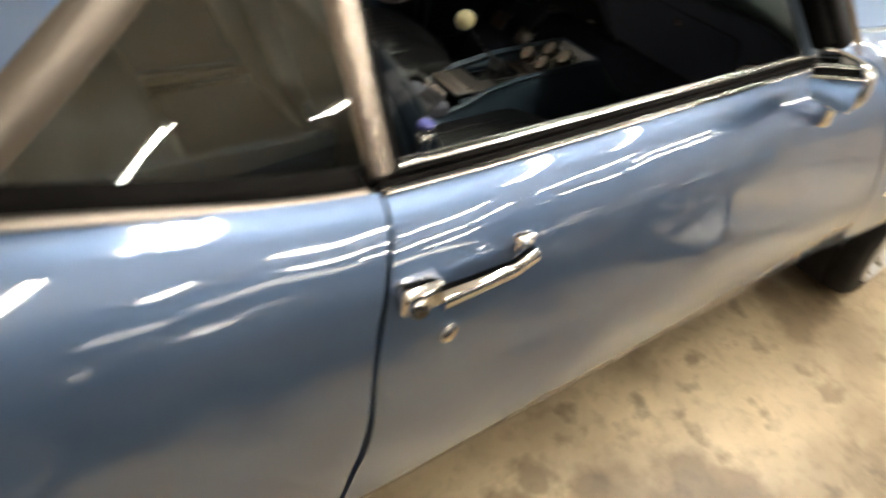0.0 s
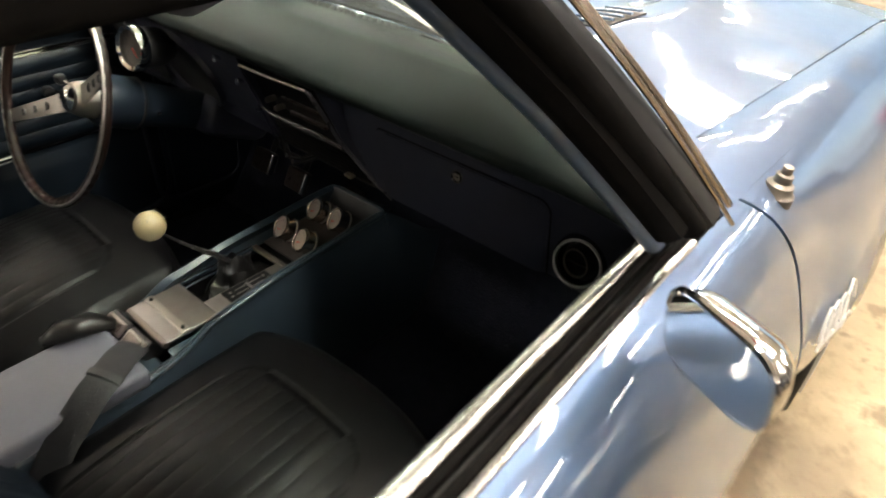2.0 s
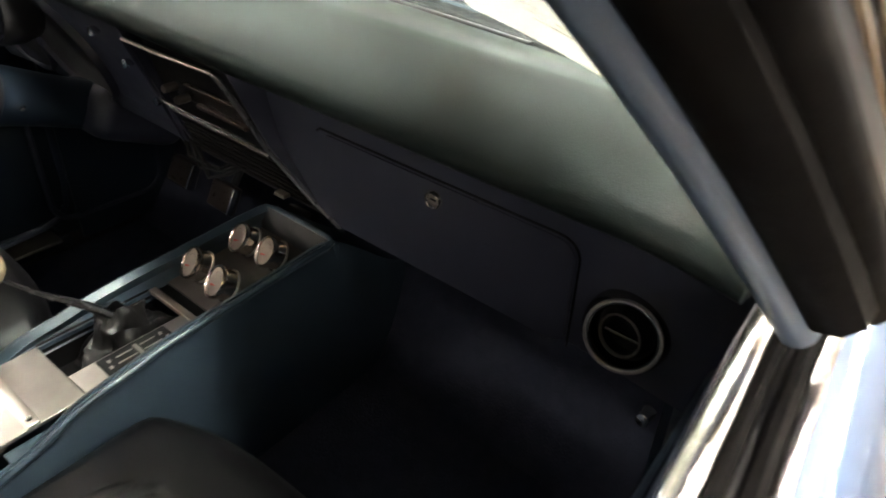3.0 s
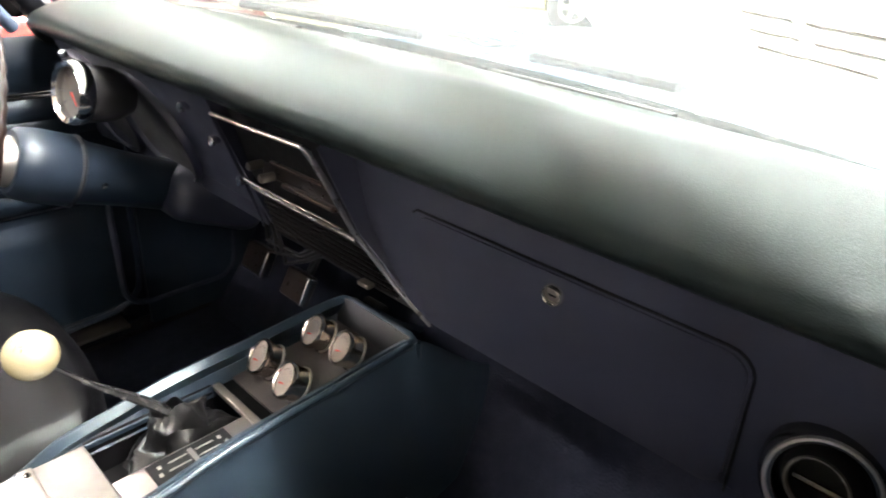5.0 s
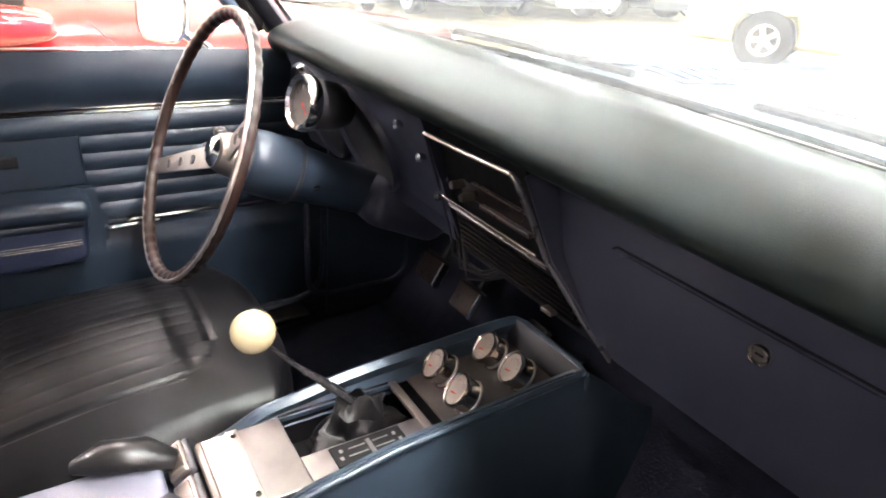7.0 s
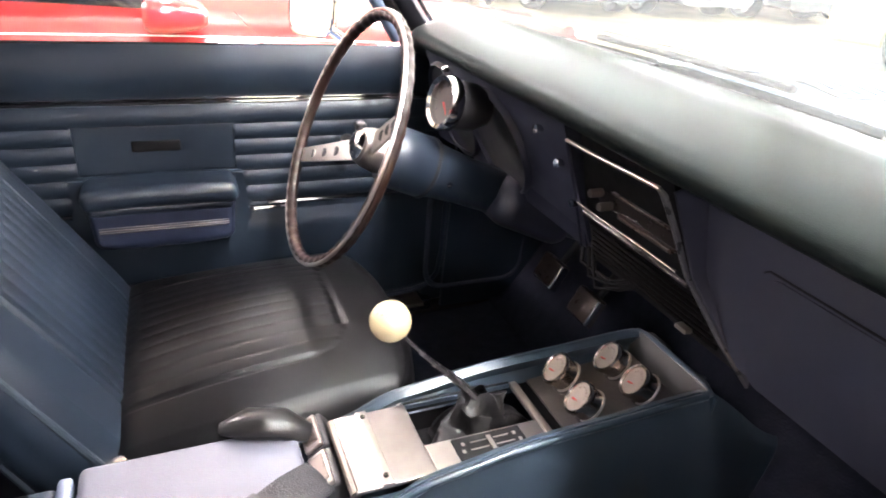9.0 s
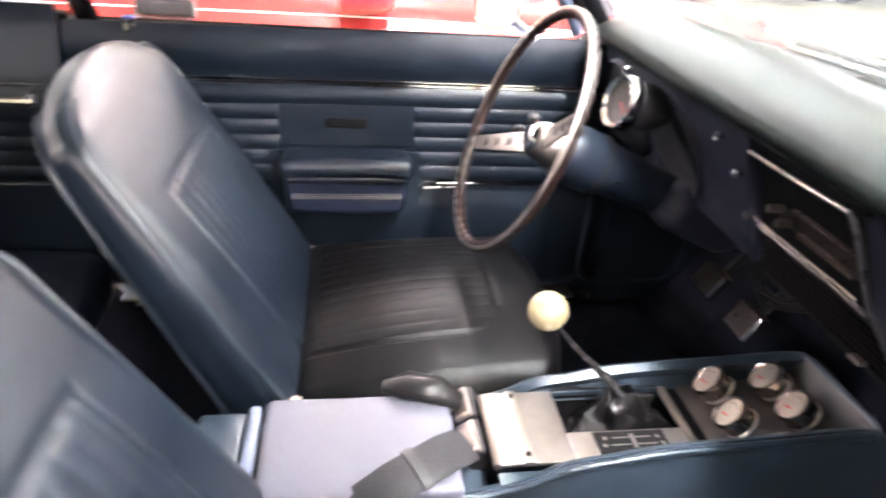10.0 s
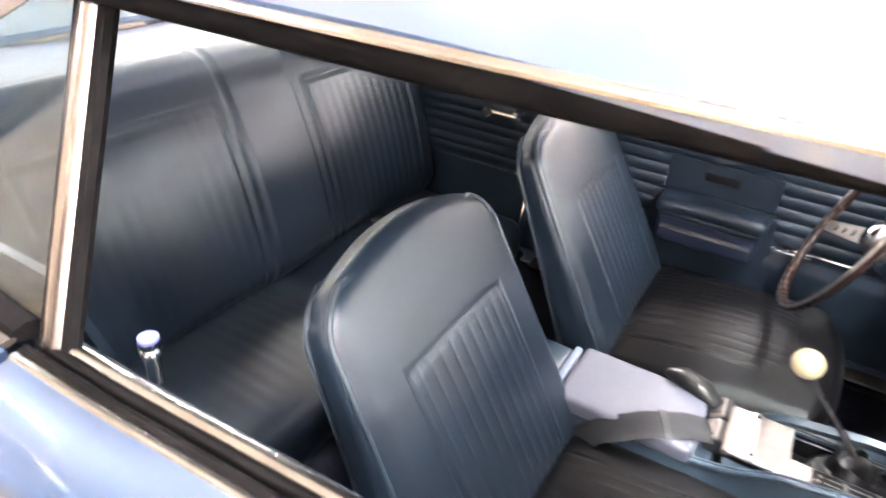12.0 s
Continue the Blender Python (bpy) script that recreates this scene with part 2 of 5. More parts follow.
    mirror=mat("silvered_mirror", (0.86, 0.88, 0.88), rough=0.02, metal=1.0, var=0.01, rvar=0.01),
    tube=glow_mat("lit_tube", (1.0, 0.93, 0.82), 120.0),
    window_glow=glow_mat("daylight_panel", (0.95, 0.98, 1.0), 7.0),
)


# ---- mesh helpers ----
def part(name, bm, material, parent=None, label="", smooth=40):
    bmesh.ops.recalc_face_normals(bm, faces=bm.faces)
    me = bpy.data.meshes.new(name)
    for f in bm.faces:
        f.smooth = True
    bm.to_mesh(me)
    bm.free()
    me.set_sharp_from_angle(angle=radians(smooth))
    me.materials.append(M[material])
    ob = new(name, me)
    ob.parent = parent
    return tagged(ob, label=label)


def grid(bm, fn, us, vs, close_u=False):
    rows = [[bm.verts.new(fn(u, v)) for v in vs] for u in us]
    n = len(us)
    for i in range(n if close_u else n - 1):
        for j in range(len(vs) - 1):
            a, b = rows[i], rows[(i + 1) % n]
            bm.faces.new((a[j], b[j], b[j + 1], a[j + 1]))
    return rows


def lin(a, b, n):
    return [a + (b - a) * i / n for i in range(n + 1)]


def slab(fn, us, vs, thick):
    """A curved sheet with thickness along its own normals and a closed rim."""
    bm = bmesh.new()
    grid(bm, fn, us, vs)
    bm.normal_update()
    rim = [e for e in bm.edges if e.is_boundary]
    normals = {v: v.normal.copy() for v in bm.verts}
    faces = list(bm.faces)
    twin = {v: bm.verts.new(v.co - n * thick) for v, n in normals.items()}
    for f in faces:
        bm.faces.new([twin[v] for v in reversed(f.verts)])
    for e in rim:
        a, b = e.verts
        bm.faces.new((a, b, twin[b], twin[a]))
    return bm


def rbox(bm, centre, half, r, n=6, fn=None, turn=None):
    """A rounded box; fn moves a point, given it and its place on the unit cube."""
    nn = n if isinstance(n, tuple) else (n, n, n)
    half = Vector(half)
    made = {}

    def vert(p):
        key = tuple(round(c, 5) for c in p)
        if key not in made:
            q = Vector((p[0] * half.x, p[1] * half.y, p[2] * half.z))
            inner = Vector([max(-(h - r), min(h - r, c)) for c, h in zip(q, half)])
            d = q - inner
            if d.length > 1e-9:
                q = inner + d.normalized() * r
            if fn:
                q = fn(q, p)
            if turn:
                q = turn @ q
            made[key] = bm.verts.new(q + Vector(centre))
        return made[key]

    def steps(k, h):
        # extra rows inside the rounding
        e = r / h
        inner = [-1 + e + (2 - 2 * e) * i / k for i in range(k + 1)]
        edge = [math.sin(radians(a)) for a in (0, 30, 60)]
        lo = [-1 + e * (1 - math.cos(radians(a))) * 0 + e * i / 3 for i, a in enumerate((0, 30, 60))]
        return lo + inner + [-c for c in reversed(lo)]

    sx, sy, sz = (steps(k, h) for k, h in zip(nn, half))
    for axis, (A, B) in enumerate(((sy, sz), (sx, sz), (sx, sy))):
        for side in (-1, 1):
            for i in range(len(A) - 1):
                for j in range(len(B) - 1):
                    quad = [(A[i], B[j]), (A[i + 1], B[j]), (A[i + 1], B[j + 1]), (A[i], B[j + 1])]
                    pts = []
                    for a, b in quad:
                        p = [a, b]
                        p.insert(axis, side)
                        pts.append(vert(p))
                    if len(set(pts)) == 4:
                        try:
                            bm.faces.new(pts)
                        except ValueError:
                            pass
    return bm


def box(x0, x1, y0, y1, z0, z1, r=0.004, n=1, fn=None):
    r = min(r, 0.45 * min(x1 - x0, y1 - y0, z1 - z0))
    return rbox(bmesh.new(), ((x0 + x1) / 2, (y0 + y1) / 2, (z0 + z1) / 2), ((x1 - x0) / 2, (y1 - y0) / 2, (z1 - z0) / 2), r, n, fn)


def sweep(bm, pts, radius, seg=10, closed=False, flat=1.0, up=None):
    """A round or flattened rod along a line; radius may be a list."""
    pts = [Vector(p) for p in pts]
    n = len(pts)
    rad = radius if isinstance(radius, (list, tuple)) else [radius] * n
    rings, last = [], None
    for i, p in enumerate(pts):
        a = pts[(i - 1) % n] if closed or i else pts[i]
        b = pts[(i + 1) % n] if closed or i < n - 1 else pts[i]
        d = (b - a).normalized()
        ref = Vector(up) if up else (last or (Vector((0, 0, 1)) if abs(d.z) < 0.9 else Vector((1, 0, 0))))
        s = d.cross(ref).normalized()
        t = s.cross(d).normalized()
        last = t
        rings.append([bm.verts.new(p + (s * math.cos(k * math.tau / seg) + t * math.sin(k * math.tau / seg) * flat) * rad[i]) for k in range(seg)])
    for i in range(n if closed else n - 1):
        a, b = rings[i], rings[(i + 1) % n]
        for k in range(seg):
            bm.faces.new((a[k], a[(k + 1) % seg], b[(k + 1) % seg], b[k]))
    if not closed:
        bm.faces.new(rings[0])
        bm.faces.new(rings[-1])
    return bm


def lathe(bm, prof, origin, axis, seg=28, caps=True):
    """Turns (radius, height) pairs round an axis; a profile that stays off the axis closes into a ring."""
    q = Vector(axis).to_track_quat("Z", "Y")
    o = Vector(origin)
    rings = []
    for r, h in prof:
        if r < 1e-6:
            rings.append([bm.verts.new(o + q @ Vector((0, 0, h)))])
        else:
            rings.append([bm.verts.new(o + q @ Vector((r * math.cos(k * math.tau / seg), r * math.sin(k * math.tau / seg), h))) for k in range(seg)])
    ring_shaped = caps and len(rings[0]) > 2 and len(rings[-1]) > 2
    for a, b in zip(rings, rings[1:] + (rings[:1] if ring_shaped else [])):
        for k in range(seg):
            k2 = (k + 1) % seg
            loop = [a[k % len(a)], a[k2 % len(a)], b[k2 % len(b)], b[k % len(b)]]
            loop = list(dict.fromkeys(loop))
            if len(loop) > 2:
                bm.faces.new(loop)
    for ring in (rings[0], rings[-1]):
        if caps and not ring_shaped and len(ring) > 2:
            bm.faces.new(ring)
    return bm


def plate(outline, thick, m, bevel=0.0):
    """A flat outline in its own xy plane, given thickness along z and set by the matrix m."""
    bm = bmesh.new()
    f = bm.faces.new([bm.verts.new((x, y, 0)) for x, y in outline])
    r = bmesh.ops.extrude_face_region(bm, geom=[f])
    bmesh.ops.translate(bm, verts=[v for v in r["geom"] if isinstance(v, bmesh.types.BMVert)], vec=(0, 0, thick))
    if bevel:
        bmesh.ops.bevel(bm, geom=list(bm.edges), offset=bevel, segments=2, affect="EDGES", clamp_overlap=True)
    bm.transform(m)
    return bm


def rounded(w, h, r, n=5):
    """A rounded rectangle round the origin."""
    out = []
    for cx, cy, a0 in ((w / 2 - r, h / 2 - r, 0), (-w / 2 + r, h / 2 - r, 90), (-w / 2 + r, -h / 2 + r, 180), (w / 2 - r, -h / 2 + r, 270)):
        for i in range(n + 1):
            a = radians(a0 + 90 * i / n)
            out.append((cx + r * math.cos(a), cy + r * math.sin(a)))
    return out


def curve(keys, t):
    """A smooth line through (t, value...) keys."""
    ks = keys
    if t <= ks[0][0]:
        return ks[0][1:]
    for i in range(len(ks) - 1):
        if t <= ks[i + 1][0]:
            p1, p2 = ks[i], ks[i + 1]
            p0, p3 = ks[max(0, i - 1)], ks[min(len(ks) - 1, i + 2)]
            h = p2[0] - p1[0]
            s = (t - p1[0]) / h
            out = []
            for k in range(1, len(p1)):
                m1 = (p2[k] - p0[k]) / max(1e-9, p2[0] - p0[0]) * h
                m2 = (p3[k] - p1[k]) / max(1e-9, p3[0] - p1[0]) * h
                out.append((2 * s**3 - 3 * s**2 + 1) * p1[k] + (s**3 - 2 * s**2 + s) * m1 + (3 * s**2 - 2 * s**3) * p2[k] + (s**3 - s**2) * m2)
            return tuple(out)
    return ks[-1][1:]


def frame_at(origin, xdir, ydir):
    x = Vector(xdir).normalized()
    z = x.cross(Vector(ydir)).normalized()
    y = z.cross(x)
    m = Matrix((x, y, z)).transposed().to_4x4()
    m.translation = Vector(origin)
    return m


# ---- the hall ----
def hall():
    t = tagged(part("floor", box(-14, 16, -9, 16, -0.2, 0, 0.01), "floor"), "tan stained sealed concrete floor with dark oil spots", "floor", kind="structure")
    for name, dims, mt, lab in (
        ("wall_north", (-14, 16, 16, 16.2, 3.9, 4.2), "wall", "dusty cream wall over the wide open hall front"),
        ("wall_north_east", (8, 16, 16, 16.2, 0, 3.9), "wall", "dusty cream plastered hall wall"),
        ("wall_north_west", (-14, -12, 16, 16.2, 0, 3.9), "wall", "dusty cream plastered hall wall"),
        ("wall_south", (-14, 16, -9.2, -9, 0, 4.2), "wall_mid", "dull plastered back wall of the hall"),
        ("wall_west", (-14.2, -14, -9, 16, 0, 4.2), "wall", "dusty cream plastered hall wall"),
        ("wall_east", (16, 16.2, -9, 16, 0, 4.2), "wall_dark", "dark painted block wall of the hall"),
    ):
        tagged(part(name, box(*dims, 0.01), mt), lab, "wall", kind="structure")
    tagged(part("pavement", box(-60, 60, 16.0, 90, -0.25, -0.05, 0.01), "wall"), "pale concrete forecourt outside the hall", "pavement", kind="structure")
    tagged(part("ceiling", box(-14, 16, -9, 16, 4.2, 4.4, 0.01), "ceiling"), "dull painted hall ceiling", "ceiling", kind="structure")


def ceiling_light(x, y, length=2.4, along="y"):
    root = tagged(new("ceiling_light"), "long lit fluorescent batten hanging under the hall ceiling", "light", group="hall lights")
    part("housing", box(-0.11, 0.11, -length / 2, length / 2, 0.03, 0.09, 0.01), "wall", root)
    for dx in (-0.06, 0.06):
        part("tube", sweep(bmesh.new(), [(dx, -length / 2 + 0.03, 0), (dx, length / 2 - 0.03, 0)], 0.02, 8), "tube", root, "glowing fluorescent tube")
    for dy in (-length / 2 + 0.2, length / 2 - 0.2):
        part("hanger", sweep(bmesh.new(), [(0, dy, 0.09), (0, dy, 0.5)], 0.006, 6), "steel", root)
    root.matrix_basis = pose(x, y, 3.7, 0, 0, 90 if along == "x" else 0)
    return root


# ---- the blue coupe: body ----
car = tagged(new("coupe_car"), "blue metallic two-door coupe with dark blue vinyl interior", "car")
AXLE_F, AXLE_R, WHEEL_R = 0.930, -1.81, 0.330
ARCH = 0.352
SIDE = [(0, 0.757, 0.868), (0.06, 0.775, 0.862), (0.16, 0.803, 0.838), (0.30, 0.835, 0.785), (0.45, 0.866, 0.70), (0.60, 0.893, 0.60),
        (0.72, 0.892, 0.51), (0.84, 0.868, 0.40), (0.93, 0.828, 0.31), (1.0, 0.785, 0.245)]


def kick(y):
    """How far the belt rises behind the door."""
    s = max(0.0, min(1.0, (-1.02 - y) / 0.55))
    return 0.085 * s * s * (3 - 2 * s)


def nose_drop(y):
    return 0.055 * max(0.0, y - 0.25)


def plan(y):
    if y > 0.4:
        return 1 - 0.035 * ((y - 0.4) / 1.4) ** 2
    if y < -2.0:
        return 1 - 0.05 * ((-2.0 - y) / 0.7) ** 2
    return 1.0


def belt_in(y):
    """How far the belt stands out, from the cowl to the door's rear edge."""
    return -0.005 + 0.031 * max(0.0, min(1.0, (-0.05 - y) / 0.85))


BELT = 0.022


def side_point(y, s, sign=1):
    x, z = curve(SIDE, s)
    up = max(0.0, min(1.0, (z - 0.55) / 0.3))
    z += (BELT + kick(y) - nose_drop(y)) * up
    x += belt_in(y) * up
    x += 0.35 * kick(y) * up * (1 - up) * 4 * 0.5
    # the front fender swells over its wheel
    f = max(0.0, min(1.0, (y - 0.26) / 0.36))
    x += 0.034 * f * f * (3 - 2 * f) * max(0.0, 1 - ((z - 0.55) / 0.30) ** 2)
    return Vector((sign * x * plan(y), y, z))


def s_at_height(y, z):
    lo, hi = 0.3, 1.0
    for _ in range(24):
        mid = (lo + hi) / 2
        if side_point(y, mid).z > z:
            lo = mid
        else:
            hi = mid
    return lo


def low_edge(y):
    for a in (AXLE_F, AXLE_R):
        d = abs(y - a)
        if d < ARCH:
            return s_at_height(y, 0.345 + math.sqrt(ARCH * ARCH - d * d) * 0.95)
    return 1.0


def dense(a, b, n, marks=()):
    ys = set(lin(a, b, n))
    for m in marks:
        for k in range(25):
            y = m + ARCH * math.cos(math.pi * k / 24) * 0.9999
            if min(a, b) < y < max(a, b):
                ys.add(y)
    return sorted(ys)


REAR_GAP = [(0.25, -1.125), (0.50, -1.120), (0.62, -1.098), (0.73, -1.086), (0.82, -1.062), (0.87, -1.045)]
FRONT_GAP = [(0.25, 0.292), (0.56, 0.280), (0.69, 0.256), (0.78, 0.230), (0.835, 0.196), (0.87, 0.160)]


def side_panel(name, y0, y1, sign, label=""):
    ys = dense(y0, y1, 26, (AXLE_F, AXLE_R))

    def fn(y, v):
        p = side_point(y, v * low_edge(y), sign)
        # the edge at the door follows the shut line
        if y0 > 0:
            k = max(0.0, 1 - (y - y0) / 0.25)
            p.y += (curve(FRONT_GAP, p.z - BELT)[0] + 0.004 - y0) * k
        else:
            k = max(0.0, 1 - (y0 - y) / 0.25)
            p.y += (curve(REAR_GAP, p.z - BELT - kick(y))[0] - 0.004 - y0) * k
        return p

    return part(name, slab(fn, ys, lin(0, 1, 30), 0.012 * -sign), "paint", car, label)


def wheel_set(x, y, root, sign, spokes=5, rim="alloy", rs=1.0):
    w = part("wheel", lathe(bmesh.new(), [(0.0, -0.10), (0.2 * rs, -0.10), (0.215 * rs, 0.05), (0.0, 0.05)], (x, y, WHEEL_R), (sign, 0, 0), 32), "black", root, "polished spoked alloy wheel")
    part("tyre", lathe(bmesh.new(), [(0.21, -0.115), (0.26, -0.125), (0.31, -0.118), (0.329, -0.10), (0.335, -0.06), (0.335, -0.055), (0.328, -0.05), (0.335, -0.045), (0.336, 0),
                                     (0.335, 0.045), (0.328, 0.05), (0.335, 0.055), (0.335, 0.06), (0.329, 0.10), (0.31, 0.118), (0.265 * rs, 0.122), (0.235 * rs, 0.115)], (x, y, WHEEL_R), (sign, 0, 0), 48, caps=False), "tyre", w, "black radial tyre")
    part("rim", lathe(bmesh.new(), [(0.262 * rs, 0.112), (0.258 * rs, 0.128), (0.244 * rs, 0.130), (0.222 * rs, 0.10), (0.218 * rs, 0.055), (0.215 * rs, 0.0)], (x, y, WHEEL_R), (sign, 0, 0), 40, caps=False), rim, w, "bright rim lip")
    for k in range(spokes):
        a = k * math.tau / spokes
        d = Vector((0, math.cos(a), math.sin(a)))
        c = Vector((x + sign * 0.085, y, WHEEL_R))
        part("spoke", sweep(bmesh.new(), [c + d * 0.035, c + d * 0.10 - Vector((sign * 0.004, 0, 0)), c + d * 0.225 * rs], [0.034, 0.028, 0.038], 8, flat=0.5, up=(sign, 0, 0)), rim, w)
    if root is car:
        for k in range(16):
            a = (k + 0.5) * math.tau / 16
            d, e = Vector((0, math.cos(a), math.sin(a))), Vector((0, -math.sin(a), math.cos(a)))
            c = Vector((x + sign * 0.088, y, WHEEL_R)) + d * 0.222
            part("rim_scallop", sweep(bmesh.new(), [c - Vector((sign * 0.05, 0, 0)), c + Vector((sign * 0.012, 0, 0)) - d * 0.002, c + Vector((sign * 0.034, 0, 0)) + d * 0.018], [0.030, 0.027, 0.012], 8, flat=0.45, up=tuple(d)), "scallop", w)
    part("hub_cap", lathe(bmesh.new(), [(0.0, 0.115), (0.025, 0.112), (0.036, 0.095), (0.04, 0.06), (0.0, 0.05)], (x, y, WHEEL_R), (sign, 0, 0), 24), "chrome", w)
    return w


def hood_z(x, y):
    u = min(1.0, abs(x) / 0.66)
    ridge = 0.018 * math.exp(-((abs(x) - 0.30) / 0.10) ** 2)
    return 0.893 + 0.030 * (1 - u * u) + ridge * (1 if y < 1.5 else max(0, (1.75 - y) / 0.25)) - 0.052 * max(0, y - 0.25) - 0.05 * max(0, y - 1.45) ** 1.5


def seam(y):
    return 0.636 + 0.018 * max(0, y - 0.3)


def cowl_y(x):
    """Plan of the windshield's foot."""
    return 0.250 - 0.112 * (abs(x) / 0.68) ** 2.3


def body():
    for sign in (1, -1):
        side_panel("front_fender", 0.203, 1.80, sign, "blue metallic front fender")
        side_panel("rear_quarter", -1.108, -2.62, sign, "blue metallic rear quarter panel")
        # flat top of the fender between hood and side
        def top(y, v, sign=sign):
            a = side_point(y, 0, sign)
            b = Vector((sign * (seam(y) + 0.0009), y, hood_z(seam(y), y) - 0.001))
            p = a.lerp(b, v)
            p.z += 0.008 * math.sin(math.pi * v)
            return p
        part("fender_top", slab(top, lin(0.12, 1.80, 40), lin(0, 1, 10), 0.012 * sign), "paint", car)
        w = wheel_set(sign * 0.775, AXLE_F, car, sign)
        # the front wheels are steered a little to the driver's side
        hub = Vector((sign * 0.775, AXLE_F, WHEEL_R))
        for ob in [w, *w.children]:
            ob.data.transform(Matrix.Translation(hub) @ Matrix.Rotation(radians(2.5), 4, "Z") @ Matrix.Translation(-hub))
        wheel_set(sign * 0.775, AXLE_R, car, sign)
        for axle in (AXLE_F, AXLE_R):
            part("wheel_well", slab(lambda a, v, axle=axle: Vector((sign * (0.52 + 0.33 * v), axle + 0.385 * math.cos(a), 0.335 + 0.40 * math.sin(a))), lin(radians(-5), radians(185), 28), lin(0, 1, 4), 0.006), "rubber", car, "dark inner wheel arch")
            part("wheel_well", slab(lambda a, v, axle=axle: Vector((sign * 0.53, axle + 0.385 * v * math.cos(a), 0.335 + 0.40 * v * math.sin(a))), lin(radians(-5), radians(185), 20), lin(0.02, 1, 4), 0.006), "rubber", car)
        part("rocker", box(min(sign * 0.70, sign * 0.785), max(sign * 0.70, sign * 0.785), -1.42, 0.54, 0.215, 0.262, 0.01), "rubber", car)
    ys, xs = lin(0.285, 1.78, 50), lin(-1, 1, 60)
    part("hood", slab(lambda y, u: Vector((u * (seam(y) - 0.0009), y, hood_z(u * seam(y), y))), ys, xs, -0.015), "paint", car, "blue metallic hood reflecting the hall lights")
    # grille end and bumper
    part("nose_panel", slab(lambda u, v: Vector((u * 0.80, 1.80 + 0.07 * (1 - u * u) - 0.03 * v, 0.79 - 0.40 * v)), lin(-1, 1, 24), lin(0, 1, 8), 0.02), "black", car)
    part("front_bumper", sweep(bmesh.new(), [(u * 0.86, 1.92 - 0.12 * u * u, 0.46) for u in lin(-1, 1, 20)], 0.045, 10, flat=1.5, up=(0, 0, 1)), "chrome", car)
    # cowl
    def cowl(u, v):
        x = u * 0.66
        y0 = cowl_y(x) - 0.02
        return Vector((x, y0 + (0.282 - y0) * v, 0.897 + 0.024 * (1 - u * u) + 0.010 * (1 - v)))
    part("cowl_panel", slab(cowl, lin(-1, 1, 40), lin(0, 1, 6), 0.01), "paint", car)
    # roof
    def roof(u, v):
        y = -0.34 - 0.98 * v
        x = u * 0.625
        edge = 0.045 * abs(u) ** 5
        z = 1.300 - 0.022 * abs(u) ** 2.2 - edge + 0.012 * math.sin(math.pi * min(1, v * 1.1)) - 0.03 * max(0, 0.12 - v) / 0.12 * (1 - u ** 4)
        z -= 0.06 * max(0, v - 0.8) ** 2 / 0.04
        y += 0.05 * (1 - u * u) * (1 if v < 0.3 else 0) * (0.3 - min(v, 0.3)) / 0.3
        return Vector((x, y, z))
    part("roof", slab(roof, lin(-1, 1, 36), lin(0, 1, 36), 0.018), "paint", car, "blue metallic roof panel")
    part("headliner", slab(lambda u, v: roof(u * 0.86, 0.10 + 0.9 * v) - Vector((0, 0, 0.028)), lin(-1, 1, 12), lin(0, 1, 12), 0.006), "headliner", car)
    # rear glass, sail panels, deck
    for sign in (1, -1):
        def sail(u, v, sign=sign):
            top = Vector((sign * (0.622 - 0.03 * u), -1.10 - 0.30 * u, 1.240 - 0.02 * u))
            bot = Vector((sign * (0.785 - 0.02 * u), -1.46 - 0.64 * u, 0.957 + 0.01 * u))
            p = top.lerp(bot, v)
            p.x += sign * 0.03 * math.sin(math.pi * v)
            return p
        part("sail_panel", slab(sail, lin(0, 1, 14), lin(0, 1, 14), -0.02 * sign), "paint", car, "blue metallic rear roof pillar")
    def backlight(u, v):
        return Vector((u * (0.55 + 0.10 * v), -1.33 - 0.58 * v - 0.05 * (1 - u * u), 1.235 - 0.285 * v + 0.015 * math.sin(math.pi * v)))
    rg = part("rear_window", slab(backlight, lin(-1, 1, 16), lin(0, 1, 12), 0.005), "glass", car, "clear rear window glass")
    rg.visible_shadow = False
    part("trunk_deck", slab(lambda u, v: Vector((u * 0.745, -1.93 - 0.72 * v, 0.95 + 0.02 * (1 - u * u) - 0.02 * v * v)), lin(-1, 1, 20), lin(0, 1, 14), 0.015), "paint", car)
    part("tail_panel", slab(lambda u, v: Vector((u * 0.80, -2.64 - 0.03 * (1 - u * u), 0.94 - 0.5 * v)), lin(-1, 1, 20), lin(0, 1, 8), 0.02), "paint", car)
    part("rear_bumper", sweep(bmesh.new(), [(u * 0.86, -2.74 + 0.10 * u * u, 0.50) for u in lin(-1, 1, 20)], 0.045, 10, flat=1.5, up=(0, 0, 1)), "chrome", car)
    # windshield
    def ws(u, v):
        xb, xt = u * 0.690, u * 0.555
        b = Vector((xb, cowl_y(xb), 0.938 - 0.006 * abs(u) ** 3))
        t = Vector((xt, -0.33 - 0.07 * u * u, 1.262 - 0.012 * u * u))
        p = b.lerp(t, v)
        p.z += 0.018 * math.sin(math.pi * v)
        return p
    w = part("windshield", slab(ws, lin(-1, 1, 30), lin(0, 1, 14), 0.005), "windshield", car, "clear curved windshield glass")
    w.visible_shadow = False
    part("windshield_seal", sweep(bmesh.new(), [ws(u, 0.0) + Vector((0, -0.012, 0.020)) for u in lin(-0.97, 0.97, 40)], 0.008, 8), "seal", car, "black rubber seal along the glass foot")
